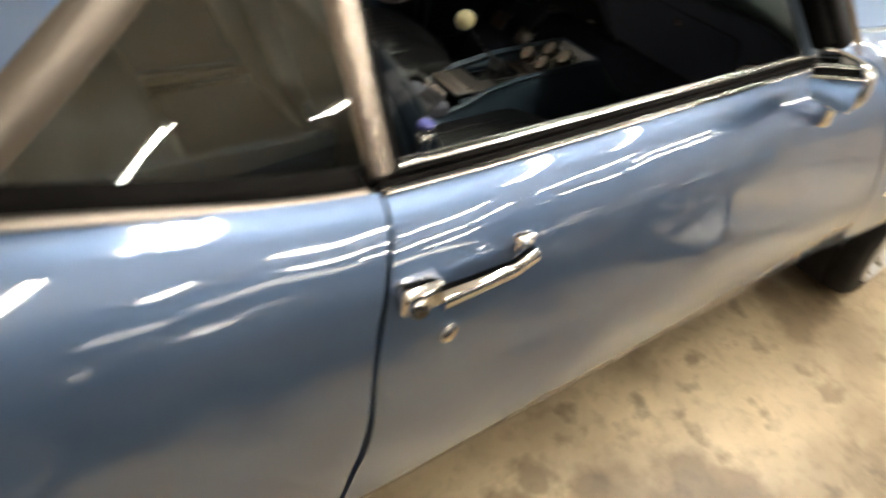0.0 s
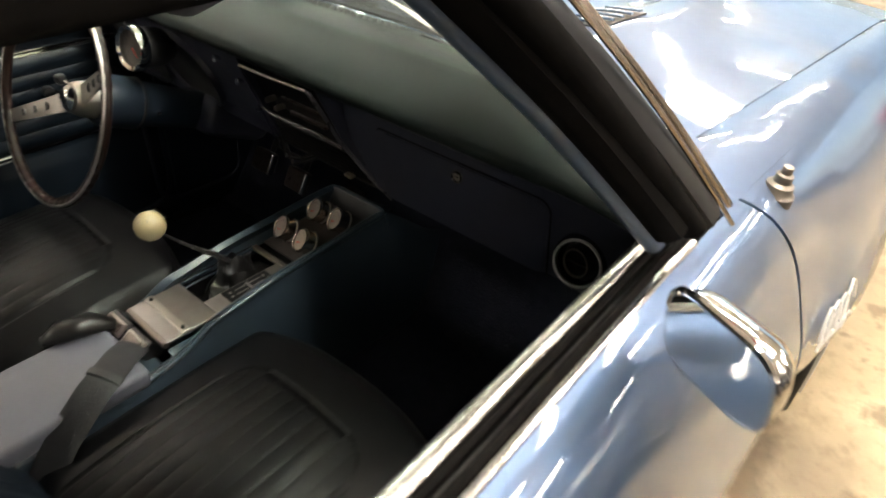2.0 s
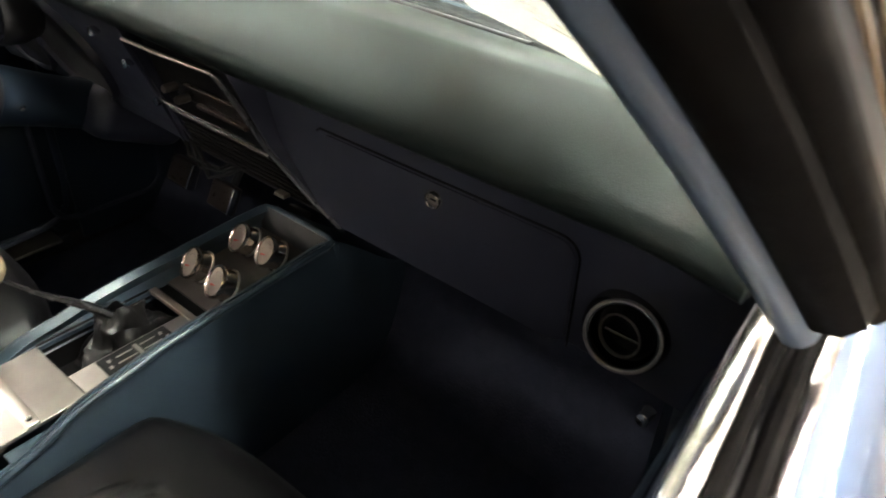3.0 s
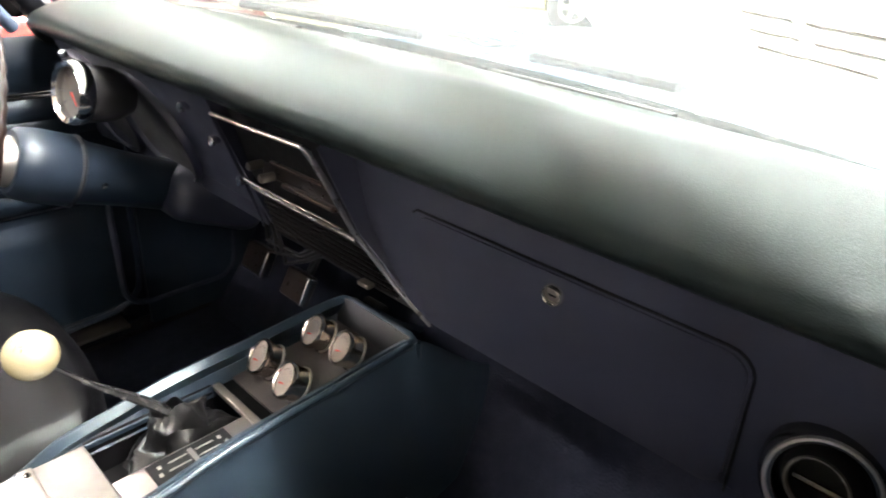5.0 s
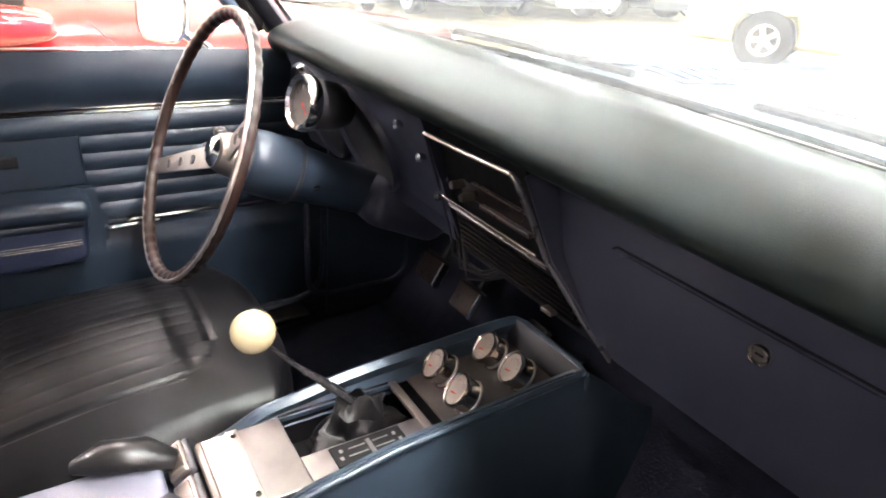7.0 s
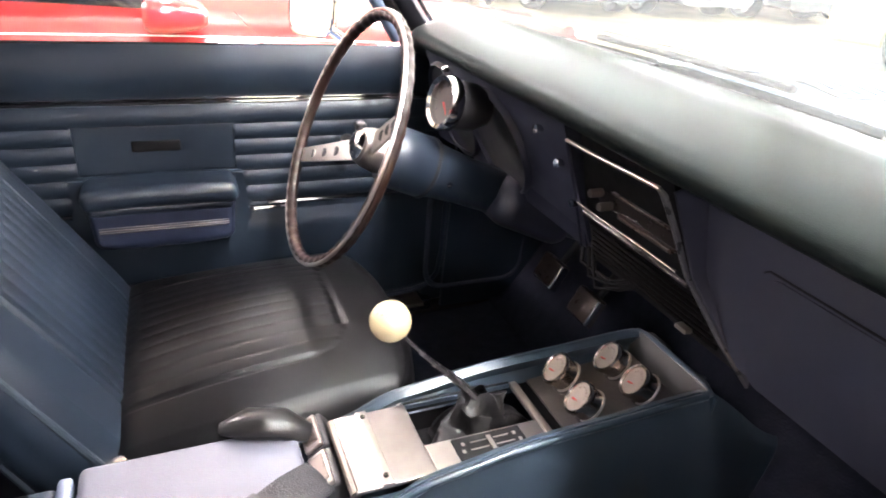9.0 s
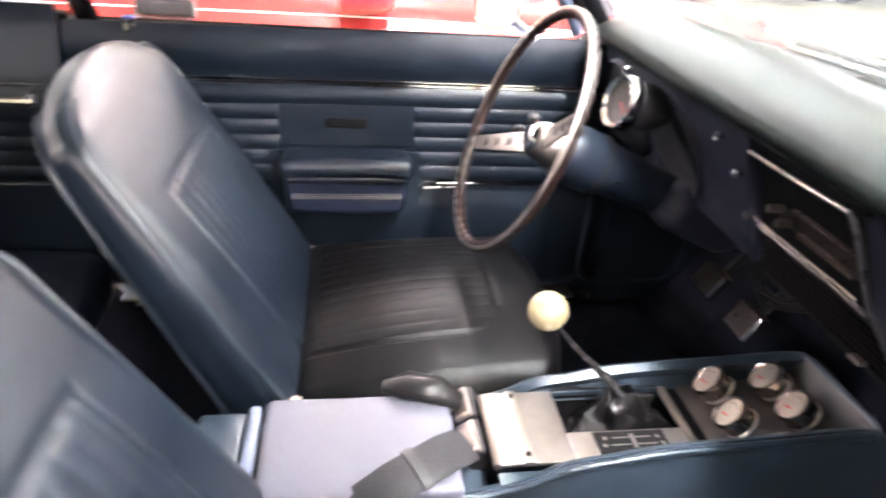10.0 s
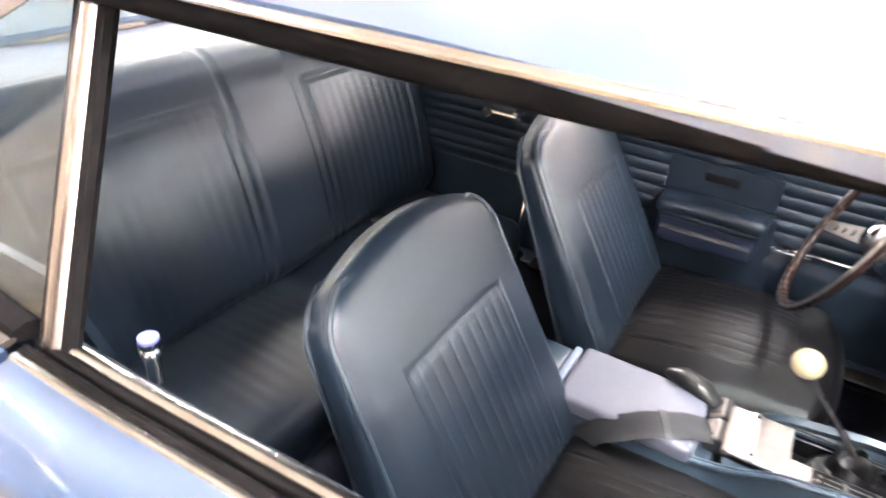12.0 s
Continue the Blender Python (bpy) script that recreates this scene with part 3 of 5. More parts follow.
    part("windshield_trim", sweep(bmesh.new(), [ws(u, 0.03) + Vector((0, 0.02, 0.006)) for u in lin(-0.98, 0.98, 40)], 0.009, 8, flat=0.5), "anod", car)
    part("header_rail", sweep(bmesh.new(), [ws(u, 0.985) + Vector((0, -0.02, -0.015)) for u in lin(-1, 1, 20)], 0.028, 8, flat=0.7), "headliner", car)
    for sign in (1, -1):
        # inner trim, weatherstrip, outer pillar and bright drip moulding
        def run(dx, dy, dz, b=(0.735, -0.052, 0.913), t=(0.556, -0.325, 1.240), n=14, bow=0.012, foot=0.0):
            out = []
            for v in lin(foot, 1, n):
                p = Vector(b).lerp(Vector(t), v) + Vector((dx * (1.05 + 1.0 * v), dy * (1.05 - 0.38 * v), dz))
                p.z += bow * math.sin(math.pi * v)
                out.append(Vector((sign * p.x, p.y, p.z)))
            return out
        part("pillar_trim", sweep(bmesh.new(), run(-0.006, 0.003, 0.002), 0.0125, 12), "pillar_paint", car, "blue painted inner windshield pillar trim")
        part("pillar_weatherstrip", sweep(bmesh.new(), run(0.012, 0.022, 0.004, foot=0.07), 0.026, 10, flat=0.8), "seal", car, "dark rubber door weatherstrip")
        part("pillar_weatherstrip", sweep(bmesh.new(), run(0.028, 0.042, 0.004, foot=0.06), 0.016, 10), "seal", car, "dark rubber door weatherstrip")
        part("windshield_pillar", sweep(bmesh.new(), run(0.020, 0.066, 0.008, foot=0.06), [0.031 - 0.005 * v for v in lin(0, 1, 14)], 10, flat=0.8), "pillar_shade", car, "windshield pillar in the door opening, shade put into its colour")
        part("drip_moulding", sweep(bmesh.new(), run(0.042, 0.086, 0.010), 0.0032, 8), "bronze_trim", car, "bright metal drip moulding")
        part("windshield_side_trim", sweep(bmesh.new(), run(0.034, 0.103, 0.016, t=(0.546, -0.320, 1.242), foot=0.03), 0.0055, 8), "bronze_trim", car, "bright windshield side moulding")
        # roof rail over the doors
        def rail(dx, dz, y0=-0.33, y1=-1.22):
            return [Vector((sign * (0.588 + dx - 0.02 * abs((y + 0.8) / 0.4) ** 2 * 0.3), y, 1.237 + dz - 0.02 * max(0, (-1.0 - y) / 0.25) ** 2)) for y in lin(y0, y1, 20)]
        part("roof_rail_seal", sweep(bmesh.new(), rail(0.003, 0.003), 0.017, 10), "seal", car, "dark rubber roof rail weatherstrip")
        part("roof_rail_seal", sweep(bmesh.new(), rail(0.026, 0.002), 0.017, 10), "seal", car, "dark rubber roof rail weatherstrip")
        part("drip_rail", sweep(bmesh.new(), rail(0.046, 0.016), 0.005, 8), "anod", car, "bright roof drip rail")
        part("roof_rail_trim", sweep(bmesh.new(), rail(-0.03, 0.004), 0.022, 8), "painted_trim", car)
        # quarter window
        def qp(u, v, sign=sign):
            low = Vector((0.742, -1.026 - 0.42 * u, 0.895 + kick(-1.026 - 0.42 * u) + 0.002))
            high = Vector((0.596, -1.068 - 0.15 * u, 1.232 - 0.02 * u))
            p = low.lerp(high, v)
            return Vector((sign * p.x, p.y, p.z))
        g = part("quarter_window", slab(qp, lin(0, 1, 8), lin(0, 1, 8), 0.005), "glass", car, "raised clear quarter window glass")
        g.visible_shadow = False
        part("quarter_window_frame", sweep(bmesh.new(), [qp(0, v) + Vector((sign * 0.006, 0.0, 0)) for v in lin(-0.03, 1, 8)], 0.019, 8, flat=0.4, up=(sign, 0, 0)), "bronze_trim", car, "dull metal strip on the quarter glass edge")
        part("quarter_window_seal", sweep(bmesh.new(), [qp(0, v) + Vector((-sign * 0.004, 0.020, 0)) for v in lin(-0.03, 1, 8)], 0.011, 8), "seal", car)
        part("quarter_rear_trim", sweep(bmesh.new(), [Vector((sign * (0.622 + 0.165 * v + 0.03 * math.sin(math.pi * v) + 0.012), -1.11 - 0.36 * v, 1.240 - 0.28 * v)) for v in lin(0, 1.0, 10)], 0.023, 8, flat=0.5, up=(sign, 0, 0.5)), "ribbed", car, "dull metal rear quarter window moulding")
        part("quarter_sill", sweep(bmesh.new(), [Vector((sign * 0.775, y, 0.890 + kick(y) + 0.003)) for y in lin(-1.06, -1.46, 12)], 0.010, 8, flat=0.5), "ribbed", car, "dull belt moulding under the quarter glass")
        part("quarter_sill_seal", sweep(bmesh.new(), [Vector((sign * 0.752, y, 0.890 + kick(y) + 0.006)) for y in lin(-1.06, -1.46, 12)], 0.020, 8, flat=0.6), "seal", car)


def car_door(sign):
    ys = lin(0, 1, 44)

    def skin(u, v):
        z = curve(SIDE, v)[1]
        a, b = curve(REAR_GAP, z)[0] + 0.003, curve(FRONT_GAP, z)[0] - 0.003
        p = side_point(a + (b - a) * u, v, sign)
        p.z -= kick(p.y) * max(0.0, min(1.0, (p.z - 0.55) / 0.3)) * (1 - u)
        return p

    door = part("door", slab(skin, ys, lin(0, 1, 34), -0.012 * sign), "paint", car, "blue metallic car door with its glass wound down")
    def line(x, z, r, mt, name, y0=-1.04, y1=0.02, flat=0.6, lab=""):
        part(name, sweep(bmesh.new(), [(sign * (x + belt_in(y)), y, z) for y in lin(y0, y1, 16)], r, 8, flat=flat), mt, door, lab)
    # belt: outer bright moulding, sweeps, slot, inner bright strip
    line(0.755, 0.893, 0.0052, "anod", "belt_moulding", lab="bright outer belt moulding")
    line(0.744, 0.889, 0.007, "seal", "window_sweep", flat=1.3)
    line(0.735, 0.878, 0.008, "black", "window_slot", flat=1.0)
    line(0.727, 0.889, 0.006, "seal", "window_sweep", flat=1.3)
    line(0.713, 0.895, 0.0080, "anod" if sign > 0 else "seal", "sill_strip", lab="bright ribbed inner sill strip" if sign > 0 else "dark inner sill strip", flat=0.35)
    part("sill_filler", slab(lambda y, v: Vector((sign * (0.706 + 0.046 * v + belt_in(y)), y, 0.880)), lin(-1.05, 0.03, 12), lin(0, 1, 3), -0.07 * sign), "rubber", door)
    if sign > 0:
        # push button handle and key lock
        h = part("door_handle", sweep(bmesh.new(), [(0.852, -0.872, 0.815), (0.876, -0.880, 0.816), (0.884, -0.917, 0.815), (0.884, -0.977, 0.813), (0.880, -1.017, 0.807)], [0.010, 0.012, 0.011, 0.012, 0.014], 10, flat=1.2), "chrome", door, "chrome pull handle with a thumb button")
        part("handle_base", rbox(bmesh.new(), (0.858, -1.033, 0.804), (0.020, 0.030, 0.019), 0.012, 3), "chrome", h)
        part("push_button", lathe(bmesh.new(), [(0.0, 0.012), (0.010, 0.011), (0.013, 0.006), (0.013, -0.01)], (0.877, -1.045, 0.805), (0.9, -0.3, 0.2), 16), "chrome", h)
        part("handle_base", rbox(bmesh.new(), (0.847, -0.870, 0.817), (0.012, 0.016, 0.012), 0.008, 3), "chrome", h)
        part("key_lock", lathe(bmesh.new(), [(0.0, 0.010), (0.006, 0.010), (0.012, 0.008), (0.014, 0.0), (0.014, -0.01)], (0.872, -0.989, 0.732), (0.95, 0, 0.32), 20), "chrome", door, "round chrome key lock")
    k = part("lock_knob", lathe(bmesh.new(), [(0.0085, -0.03), (0.0088, 0.004), (0.0112, 0.006), (0.0104, 0.0085), (0.0118, 0.0105), (0.0108, 0.013), (0.0122, 0.015), (0.0110, 0.0175), (0.0124, 0.0195), (0.0118, 0.026), (0.0, 0.027)], (sign * 0.698, -0.932, 0.884), (0, 0, 1), 16), "chrome", door, "chrome lock knob with a blue cap")
    part("knob_cap", lathe(bmesh.new(), [(0.0112, 0.0), (0.0112, 0.0030), (0.0095, 0.0042), (0.0, 0.0045)], (sign * 0.698, -0.932, 0.9112), (0, 0, 1), 16), "blue_gem", k)
    # side mirror
    m = frame_at((0.852, -0.202, 0.938), (1, -0.60, 0), (0, -0.20, 1)) if sign > 0 else frame_at((-0.868, -0.196, 0.945), (0.78, 0.62, 0), (0, 0.20, 1))
    # the passenger's mirror has its glass turned like a leaf, the driver's stands upright
    quad = [(-0.066, 0.036), (0.064, 0.052), (0.062, -0.034), (-0.066, -0.058)]
    if sign < 0:
        quad = [(0.062, 0.052), (-0.062, 0.052), (-0.056, -0.050), (0.056, -0.050)]
    ring = []
    for k in range(4):
        p, q, r = (Vector(quad[(k + d) % 4]) for d in (-1, 0, 1))
        a, b = q + (p - q).normalized() * 0.036, q + (r - q).normalized() * 0.036
        ring += [a.lerp(q, s).lerp(q.lerp(b, s), s) for s in lin(0, 1, 6)]
    if sign < 0:
        ring.reverse()
    bm = bmesh.new()
    grid(bm, lambda u, v: m @ Vector((ring[u].x * math.cos(v) ** 0.7, ring[u].y * math.cos(v) ** 0.7, -0.042 * math.sin(v))), list(range(len(ring))), lin(0, 1.5, 8), close_u=True)
    bm.faces.new([v for v in bm.verts if False] or [bm.verts.new(m @ Vector((p.x, p.y, 0.0))) for p in ring])
    bmesh.ops.remove_doubles(bm, verts=bm.verts, dist=1e-5)
    mir = part("door_mirror", bm, "chrome", door, "chrome door mirror on a short stalk")
    part("mirror_glass", plate([(p.x * 0.97, p.y * 0.97) for p in ring], 0.002, m @ Matrix.Translation((0, 0, 0.001))), "mirror", mir, "silvered mirror glass")
    part("mirror_rim", sweep(bmesh.new(), [m @ Vector((p.x, p.y, 0.0)) for p in ring], 0.004, 8, closed=True), "chrome", mir)
    part("mirror_stalk", sweep(bmesh.new(), [(sign * 0.845, -0.165, 0.915), (sign * 0.838, -0.120, 0.885), (sign * 0.826, -0.095, 0.830)], [0.010, 0.012, 0.018], 10), "chrome", mir)
    return door


body()
DOOR_R = car_door(1)
DOOR_L = car_door(-1)


def emblem_and_antenna():
    root = part("antenna_mast", lathe(bmesh.new(), [(0.025, -0.015), (0.025, 0.0), (0.0245, 0.006), (0.020, 0.010), (0.0185, 0.020), (0.0125, 0.024), (0.0115, 0.035), (0.007, 0.037), (0.007, 0.047), (0.0, 0.049)], (0.776, 0.250, 0.868), (0.10, 0, 1), 24), "ribbed", car, "short chrome antenna base on the fender")
    # bright script badge: joined strokes
    def at(a, b):
        p = side_point(0.412 + a, s_at_height(0.412 + a, 0.622 + b))
        return p + Vector((0.006, 0, 0))
    bm = bmesh.new()
    for row, (loops, tall, rad) in enumerate(((4, 0.024, 0.0024), (6, 0.008, 0.0015))):
        pts = []
        for k in range(loops * 12 + 1):
            u = k / (loops * 12)
            f = math.tau * loops * u
            h = tall * (1.45 if u < 0.14 or 0.62 < u < 0.72 else 1.0)
            b = h * math.sin(f)
            pts.append(at(0.060 - 0.120 * u + 0.013 * math.cos(f) + 0.45 * b, b - 0.036 * row))
        sweep(bm, pts, rad, 6)
    part("fender_badge", bm, "badge", car, "bright script badge")
    # hood louvres
    for sx in (-1, 1):
        ins = part("hood_louver", slab(lambda u, v: Vector((sx * 0.24 - 0.05 + 0.10 * u, 0.60 + 0.22 * v, hood_z(sx * 0.24 - 0.05 + 0.10 * u, 0.60 + 0.22 * v) + 0.003)), lin(0, 1, 4), lin(0, 1, 6), 0.004), "black", car, "finned hood louver")
        for k in range(5):
            y = 0.62 + 0.045 * k
            part("fin", sweep(bmesh.new(), [(sx * 0.24 + a, y, hood_z(sx * 0.24 + a, y) + 0.009) for a in lin(-0.045, 0.045, 4)], 0.006, 8, flat=0.6), "paint", ins)


def windshield_point(u, v, sag=0.0):
    xb, xt = u * 0.690, u * 0.555
    b = Vector((xb, cowl_y(xb) - sag * (abs(xb) / 0.68) ** 2.3, 0.938 - 0.006 * abs(u) ** 3))
    t = Vector((xt, -0.33 - 0.07 * u * u, 1.262 - 0.012 * u * u))
    p = b.lerp(t, v)
    p.z += 0.018 * math.sin(math.pi * v)
    return p


def on_glass():
    out = Vector((0, 0.5, 0.85))
    for u0, v0, u1, v1 in WIPERS:
        pts = [windshield_point(u0 + (u1 - u0) * s, v0 + (v1 - v0) * s) + out * 0.012 for s in lin(0, 1, 12)]
        w = part("wiper", sweep(bmesh.new(), pts, 0.006, 8, flat=0.9), "rubber", car, "wiper blade with a bright arm")
        part("wiper_arm", sweep(bmesh.new(), [p + out * 0.012 + Vector((0, 0.004, 0)) for p in pts[5:]], 0.0045, 8, flat=0.6), "brushed", w, "bright wiper arm")
    sheet = tagged(part("paper_notice", slab(lambda u, v: windshield_point(u + 0.12 * (v - 0.24), v, 0.09) - out * 0.009, lin(0.62, 0.935, 8), lin(0.265, 0.70, 10), 0.0006), "paper_sheet"), "white printed paper notice stuck inside the windshield", "notice")
    for k in range(13):
        v = 0.38 + 0.023 * k
        if k in (3, 9):
            continue
        for a, b in (((0.815, 0.85), (0.86, 0.905)) if k % 3 else ((0.815, 0.895),)):
            part("print_line", slab(lambda u, w: windshield_point(u + 0.12 * (v - 0.24), v + 0.004 * w + (0.006 * w if k in (6, 12) else 0), 0.09) - out * 0.0102, lin(a, b, 3), [0, 1], 0.0004), "ink_grey", sheet)


WIPERS = ((0.06, 0.100, -0.50, 0.100), (0.60, 0.130, 0.33, 0.110))
on_glass()


emblem_and_antenna()


# ---- the blue coupe: interior ----
def floor_pan():
    def pan(u, v):
        x = -0.70 + 1.40 * u
        y = -1.62 + 2.20 * v
        tun = 0.10 * math.exp(-((x - 0.01) / 0.13) ** 2)
        z = 0.24 + tun + 0.62 * max(0.0, (y - 0.22) / 0.36) ** 1.2 * (1 if y > 0.22 else 0)
        z += 0.10 * max(0.0, min(1.0, (-0.98 - y) / 0.1))
        return Vector((x, y, min(z, 0.80)))
    part("carpet", slab(pan, lin(0, 1, 30), lin(0, 1, 50), 0.012), "carpet", car, "dark navy floor carpet")
    for sign in (1, -1):
        part("kick_panel", slab(lambda u, v: Vector((sign * (0.685 - 0.03 * v), 0.078 + 0.352 * u, 0.27 + 0.585 * v)), lin(0, 1, 10), lin(0, 1, 10), 0.01 * sign), "painted_trim", car, "dark blue kick panel")
        k = part("door_sill_plate", box(min(sign * 0.665, sign * 0.76), max(sign * 0.665, sign * 0.76), -1.08, 0.05, 0.27, 0.30, 0.008), "anod", car, "bright sill plate")
        part("hinge_jamb", box(min(sign * 0.69, sign * 0.80), max(sign * 0.69, sign * 0.80), 0.03, 0.14, 0.28, 0.79, 0.01), "painted_trim", car)
    for sign in (1, -1):
        lace = [(0.695, 0.085, 0.66), (0.695, 0.09, 0.50), (0.693, 0.085, 0.40), (0.690, 0.055, 0.350), (0.686, -0.01, 0.328), (0.682, -0.20, 0.318), (0.682, -0.95, 0.315)]
        part("door_windlace", sweep(bmesh.new(), [(sign * x, y, z) for x, y, z in lace], 0.009, 8), "vinyl", car, "rolled vinyl windlace round the door opening")
    part("kick_speaker_trim", sweep(bmesh.new(), [(-0.672 + 0.01 * b, 0.16 + a * 1.0, 0.47 + b) for a, b in rounded(0.26, 0.28, 0.05)], 0.007, 8, closed=True), "dash_paint", car)


def door_card(sign, door):
    X = 0.705
    def face(y, z):
        # horizontal pleats on both sides of the flat pad
        x = X
        if 0.594 < z < 0.790 and not (z < 0.764 and -0.676 < y < -0.382):
            k = ((z - 0.594) / 0.03265) % 1.0
            x -= 0.010 * math.sin(math.pi * k) ** 0.55
        if z > 0.80:
            k = min(1.0, (z - 0.80) / 0.095)
            x += 0.008 - (0.018 if sign < 0 else 0.006) * math.sin(math.pi * min(1.0, (z - 0.80) / 0.115)) + ((0.006 + belt_in(y)) * k if sign > 0 else 0.0)
        if z < 0.56:
            x -= 0.012 * min(1, (0.56 - z) / 0.02)
        return Vector((sign * x, y, z))
    zs = sorted(set(lin(0.335, 0.56, 12)) | set(lin(0.56, 0.594, 4)) | set(lin(0.594, 0.790, 60)) | set(lin(0.79, 0.900 if sign < 0 else 0.889, 20)))
    ys = sorted(set(lin(-1.05, 0.075, 40)) | {-0.677, -0.675, -0.383, -0.381})
    card = part("door_card", slab(lambda y, z: face(y, z), ys, zs, 0.012 * sign), "door_vinyl", door, "blue pleated vinyl door card")
    def strip(z, y0, y1, r=0.0042, name="trim_strip"):
        part(name, sweep(bmesh.new(), [(sign * (X - 0.010), y, z) for y in lin(y0, y1, 10)], r, 8), "chrome", door, "bright chrome trim strip")
    strip(0.7985, -1.05, 0.075)
    strip(0.806, -1.05, 0.075, 0.0028)
    strip(0.583, -0.33, 0.075, 0.0052)
    strip(0.583, -1.05, -0.69, 0.0052)
    # moulded apron round the arm rest, with slanted ends
    m = frame_at((sign * 0.698, -0.531, 0.580), (0, 1, 0), (0, 0, 1))
    apron = [(-0.165, 0.085), (-0.160, -0.055), (-0.135, -0.078), (0.135, -0.078), (0.160, -0.050), (0.168, 0.004), (0.158, 0.085)]
    part("armrest_apron", plate(apron, 0.016, m @ Matrix.Translation((0, 0, 0.002 if sign < 0 else -0.018)), 0.006), "door_vinyl", door, "formed blue vinyl apron round the armrest")
    part("armrest", rbox(bmesh.new(), (sign * 0.670, -0.531, 0.581), (0.044, 0.132, 0.050), 0.018, (4, 10, 6), lambda q, p: Vector((q.x, q.y * (1 - 0.05 * (1 - p[2]) / 2), q.z + 0.006 * p[1] * p[1]))), "door_trim", door, "moulded dark blue armrest")
    part("armrest_pad", rbox(bmesh.new(), (sign * 0.660, -0.531, 0.640), (0.050, 0.138, 0.021), 0.018, (5, 12, 4), lambda q, p: Vector((q.x, q.y, q.z + 0.004 * (1 - p[1] ** 2)))), "vinyl", door, "padded armrest top")
    part("armrest_roll", rbox(bmesh.new(), (sign * 0.640, -0.531, 0.617), (0.018, 0.128, 0.010), 0.009, (2, 10, 2)), "vinyl", door, "thin vinyl roll under the armrest pad")
    for z, mt in ((0.583, "black"), (0.5785, "gauge_base"), (0.574, "black")):
        part("armrest_trim", sweep(bmesh.new(), [(sign * 0.6262, y, z) for y in lin(-0.645, -0.415, 8)], 0.0018, 8), mt, door, "thin dull armrest line" if mt == "gauge_base" else "")
    part("pull_pad", rbox(bmesh.new(), (sign * 0.706, -0.529, 0.713), (0.016, 0.146, 0.052), 0.010, (2, 10, 6)), "door_vinyl", door, "flat vinyl pad with a slot")
    part("latch_slot", rbox(bmesh.new(), (sign * 0.691, -0.531, 0.719), (0.004, 0.043, 0.0105), 0.003, 2), "deep_black", door, "black ribbed latch slot")
    h = part("inner_handle", sweep(bmesh.new(), [(sign * 0.690, -0.372, 0.581), (sign * 0.676, -0.360, 0.581), (sign * 0.674, -0.275, 0.584)], [0.007, 0.0095, 0.006], 8, flat=0.6), "chrome", door, "chrome inner door handle")
    c = part("window_crank", lathe(bmesh.new(), [(0.0, 0.03), (0.016, 0.028), (0.018, 0.0)], (sign * 0.70, -0.125, 0.695), (-sign, 0, 0), 16), "chrome", door, "chrome window crank")
    part("crank_knob", lathe(bmesh.new(), [(0.0, 0.03), (0.012, 0.026), (0.013, 0.01), (0.006, 0.0)], (sign * 0.662, -0.172, 0.726), (-sign, 0, 0), 14), "black", c)
    part("crank_arm", sweep(bmesh.new(), [(sign * 0.672, -0.125, 0.695), (sign * 0.668, -0.172, 0.726)], 0.006, 8), "chrome", c)


def quarter_card(sign):
    X = 0.675
    def face(y, z):
        x = X
        if 0.598 < z < 0.778:
            x -= 0.010 * math.sin(math.pi * (((z - 0.598) / 0.030) % 1.0)) ** 0.55
        if z > 0.795:
            x += 0.03 * min(1, (z - 0.795) / 0.10)
        return Vector((sign * x, y, z))
    zs = sorted(set(lin(0.34, 0.598, 6)) | set(lin(0.598, 0.778, 48)) | set(lin(0.778, 0.93, 10)))
    q = part("quarter_card", slab(face, lin(-1.06, -1.62, 16), zs, -0.012 * sign), "door_vinyl", car, "blue pleated vinyl rear quarter card")
    for z, r in ((0.790, 0.0055), (0.585, 0.005)):
        part("trim_strip", sweep(bmesh.new(), [(sign * (X - 0.006), y, z) for y in lin(-1.07, -1.6, 8)], r, 8, flat=0.6), "chrome", q, "bright chrome trim strip")
    if sign > 0:
        return
    c = part("window_crank", lathe(bmesh.new(), [(0.0, 0.04), (0.014, 0.036), (0.02, 0.0)], (sign * 0.665, -1.105, 0.766), (-sign, 0, 0), 16), "chrome", q, "chrome window crank")
    part("crank_arm", sweep(bmesh.new(), [(sign * 0.632, -1.105, 0.766), (sign * 0.625, -1.185, 0.768)], [0.009, 0.007], 8), "chrome", c)
    part("crank_knob", lathe(bmesh.new(), [(0.0, 0.034), (0.012, 0.030), (0.014, 0.01), (0.007, 0.0)], (sign * 0.627, -1.190, 0.768), (-sign, 0, 0), 14), "black", c)


def pleat(x, pitch, depth):
    k = (x / pitch) % 1.0
    return -depth * (1 - abs(math.sin(math.pi * k)) ** 0.22)


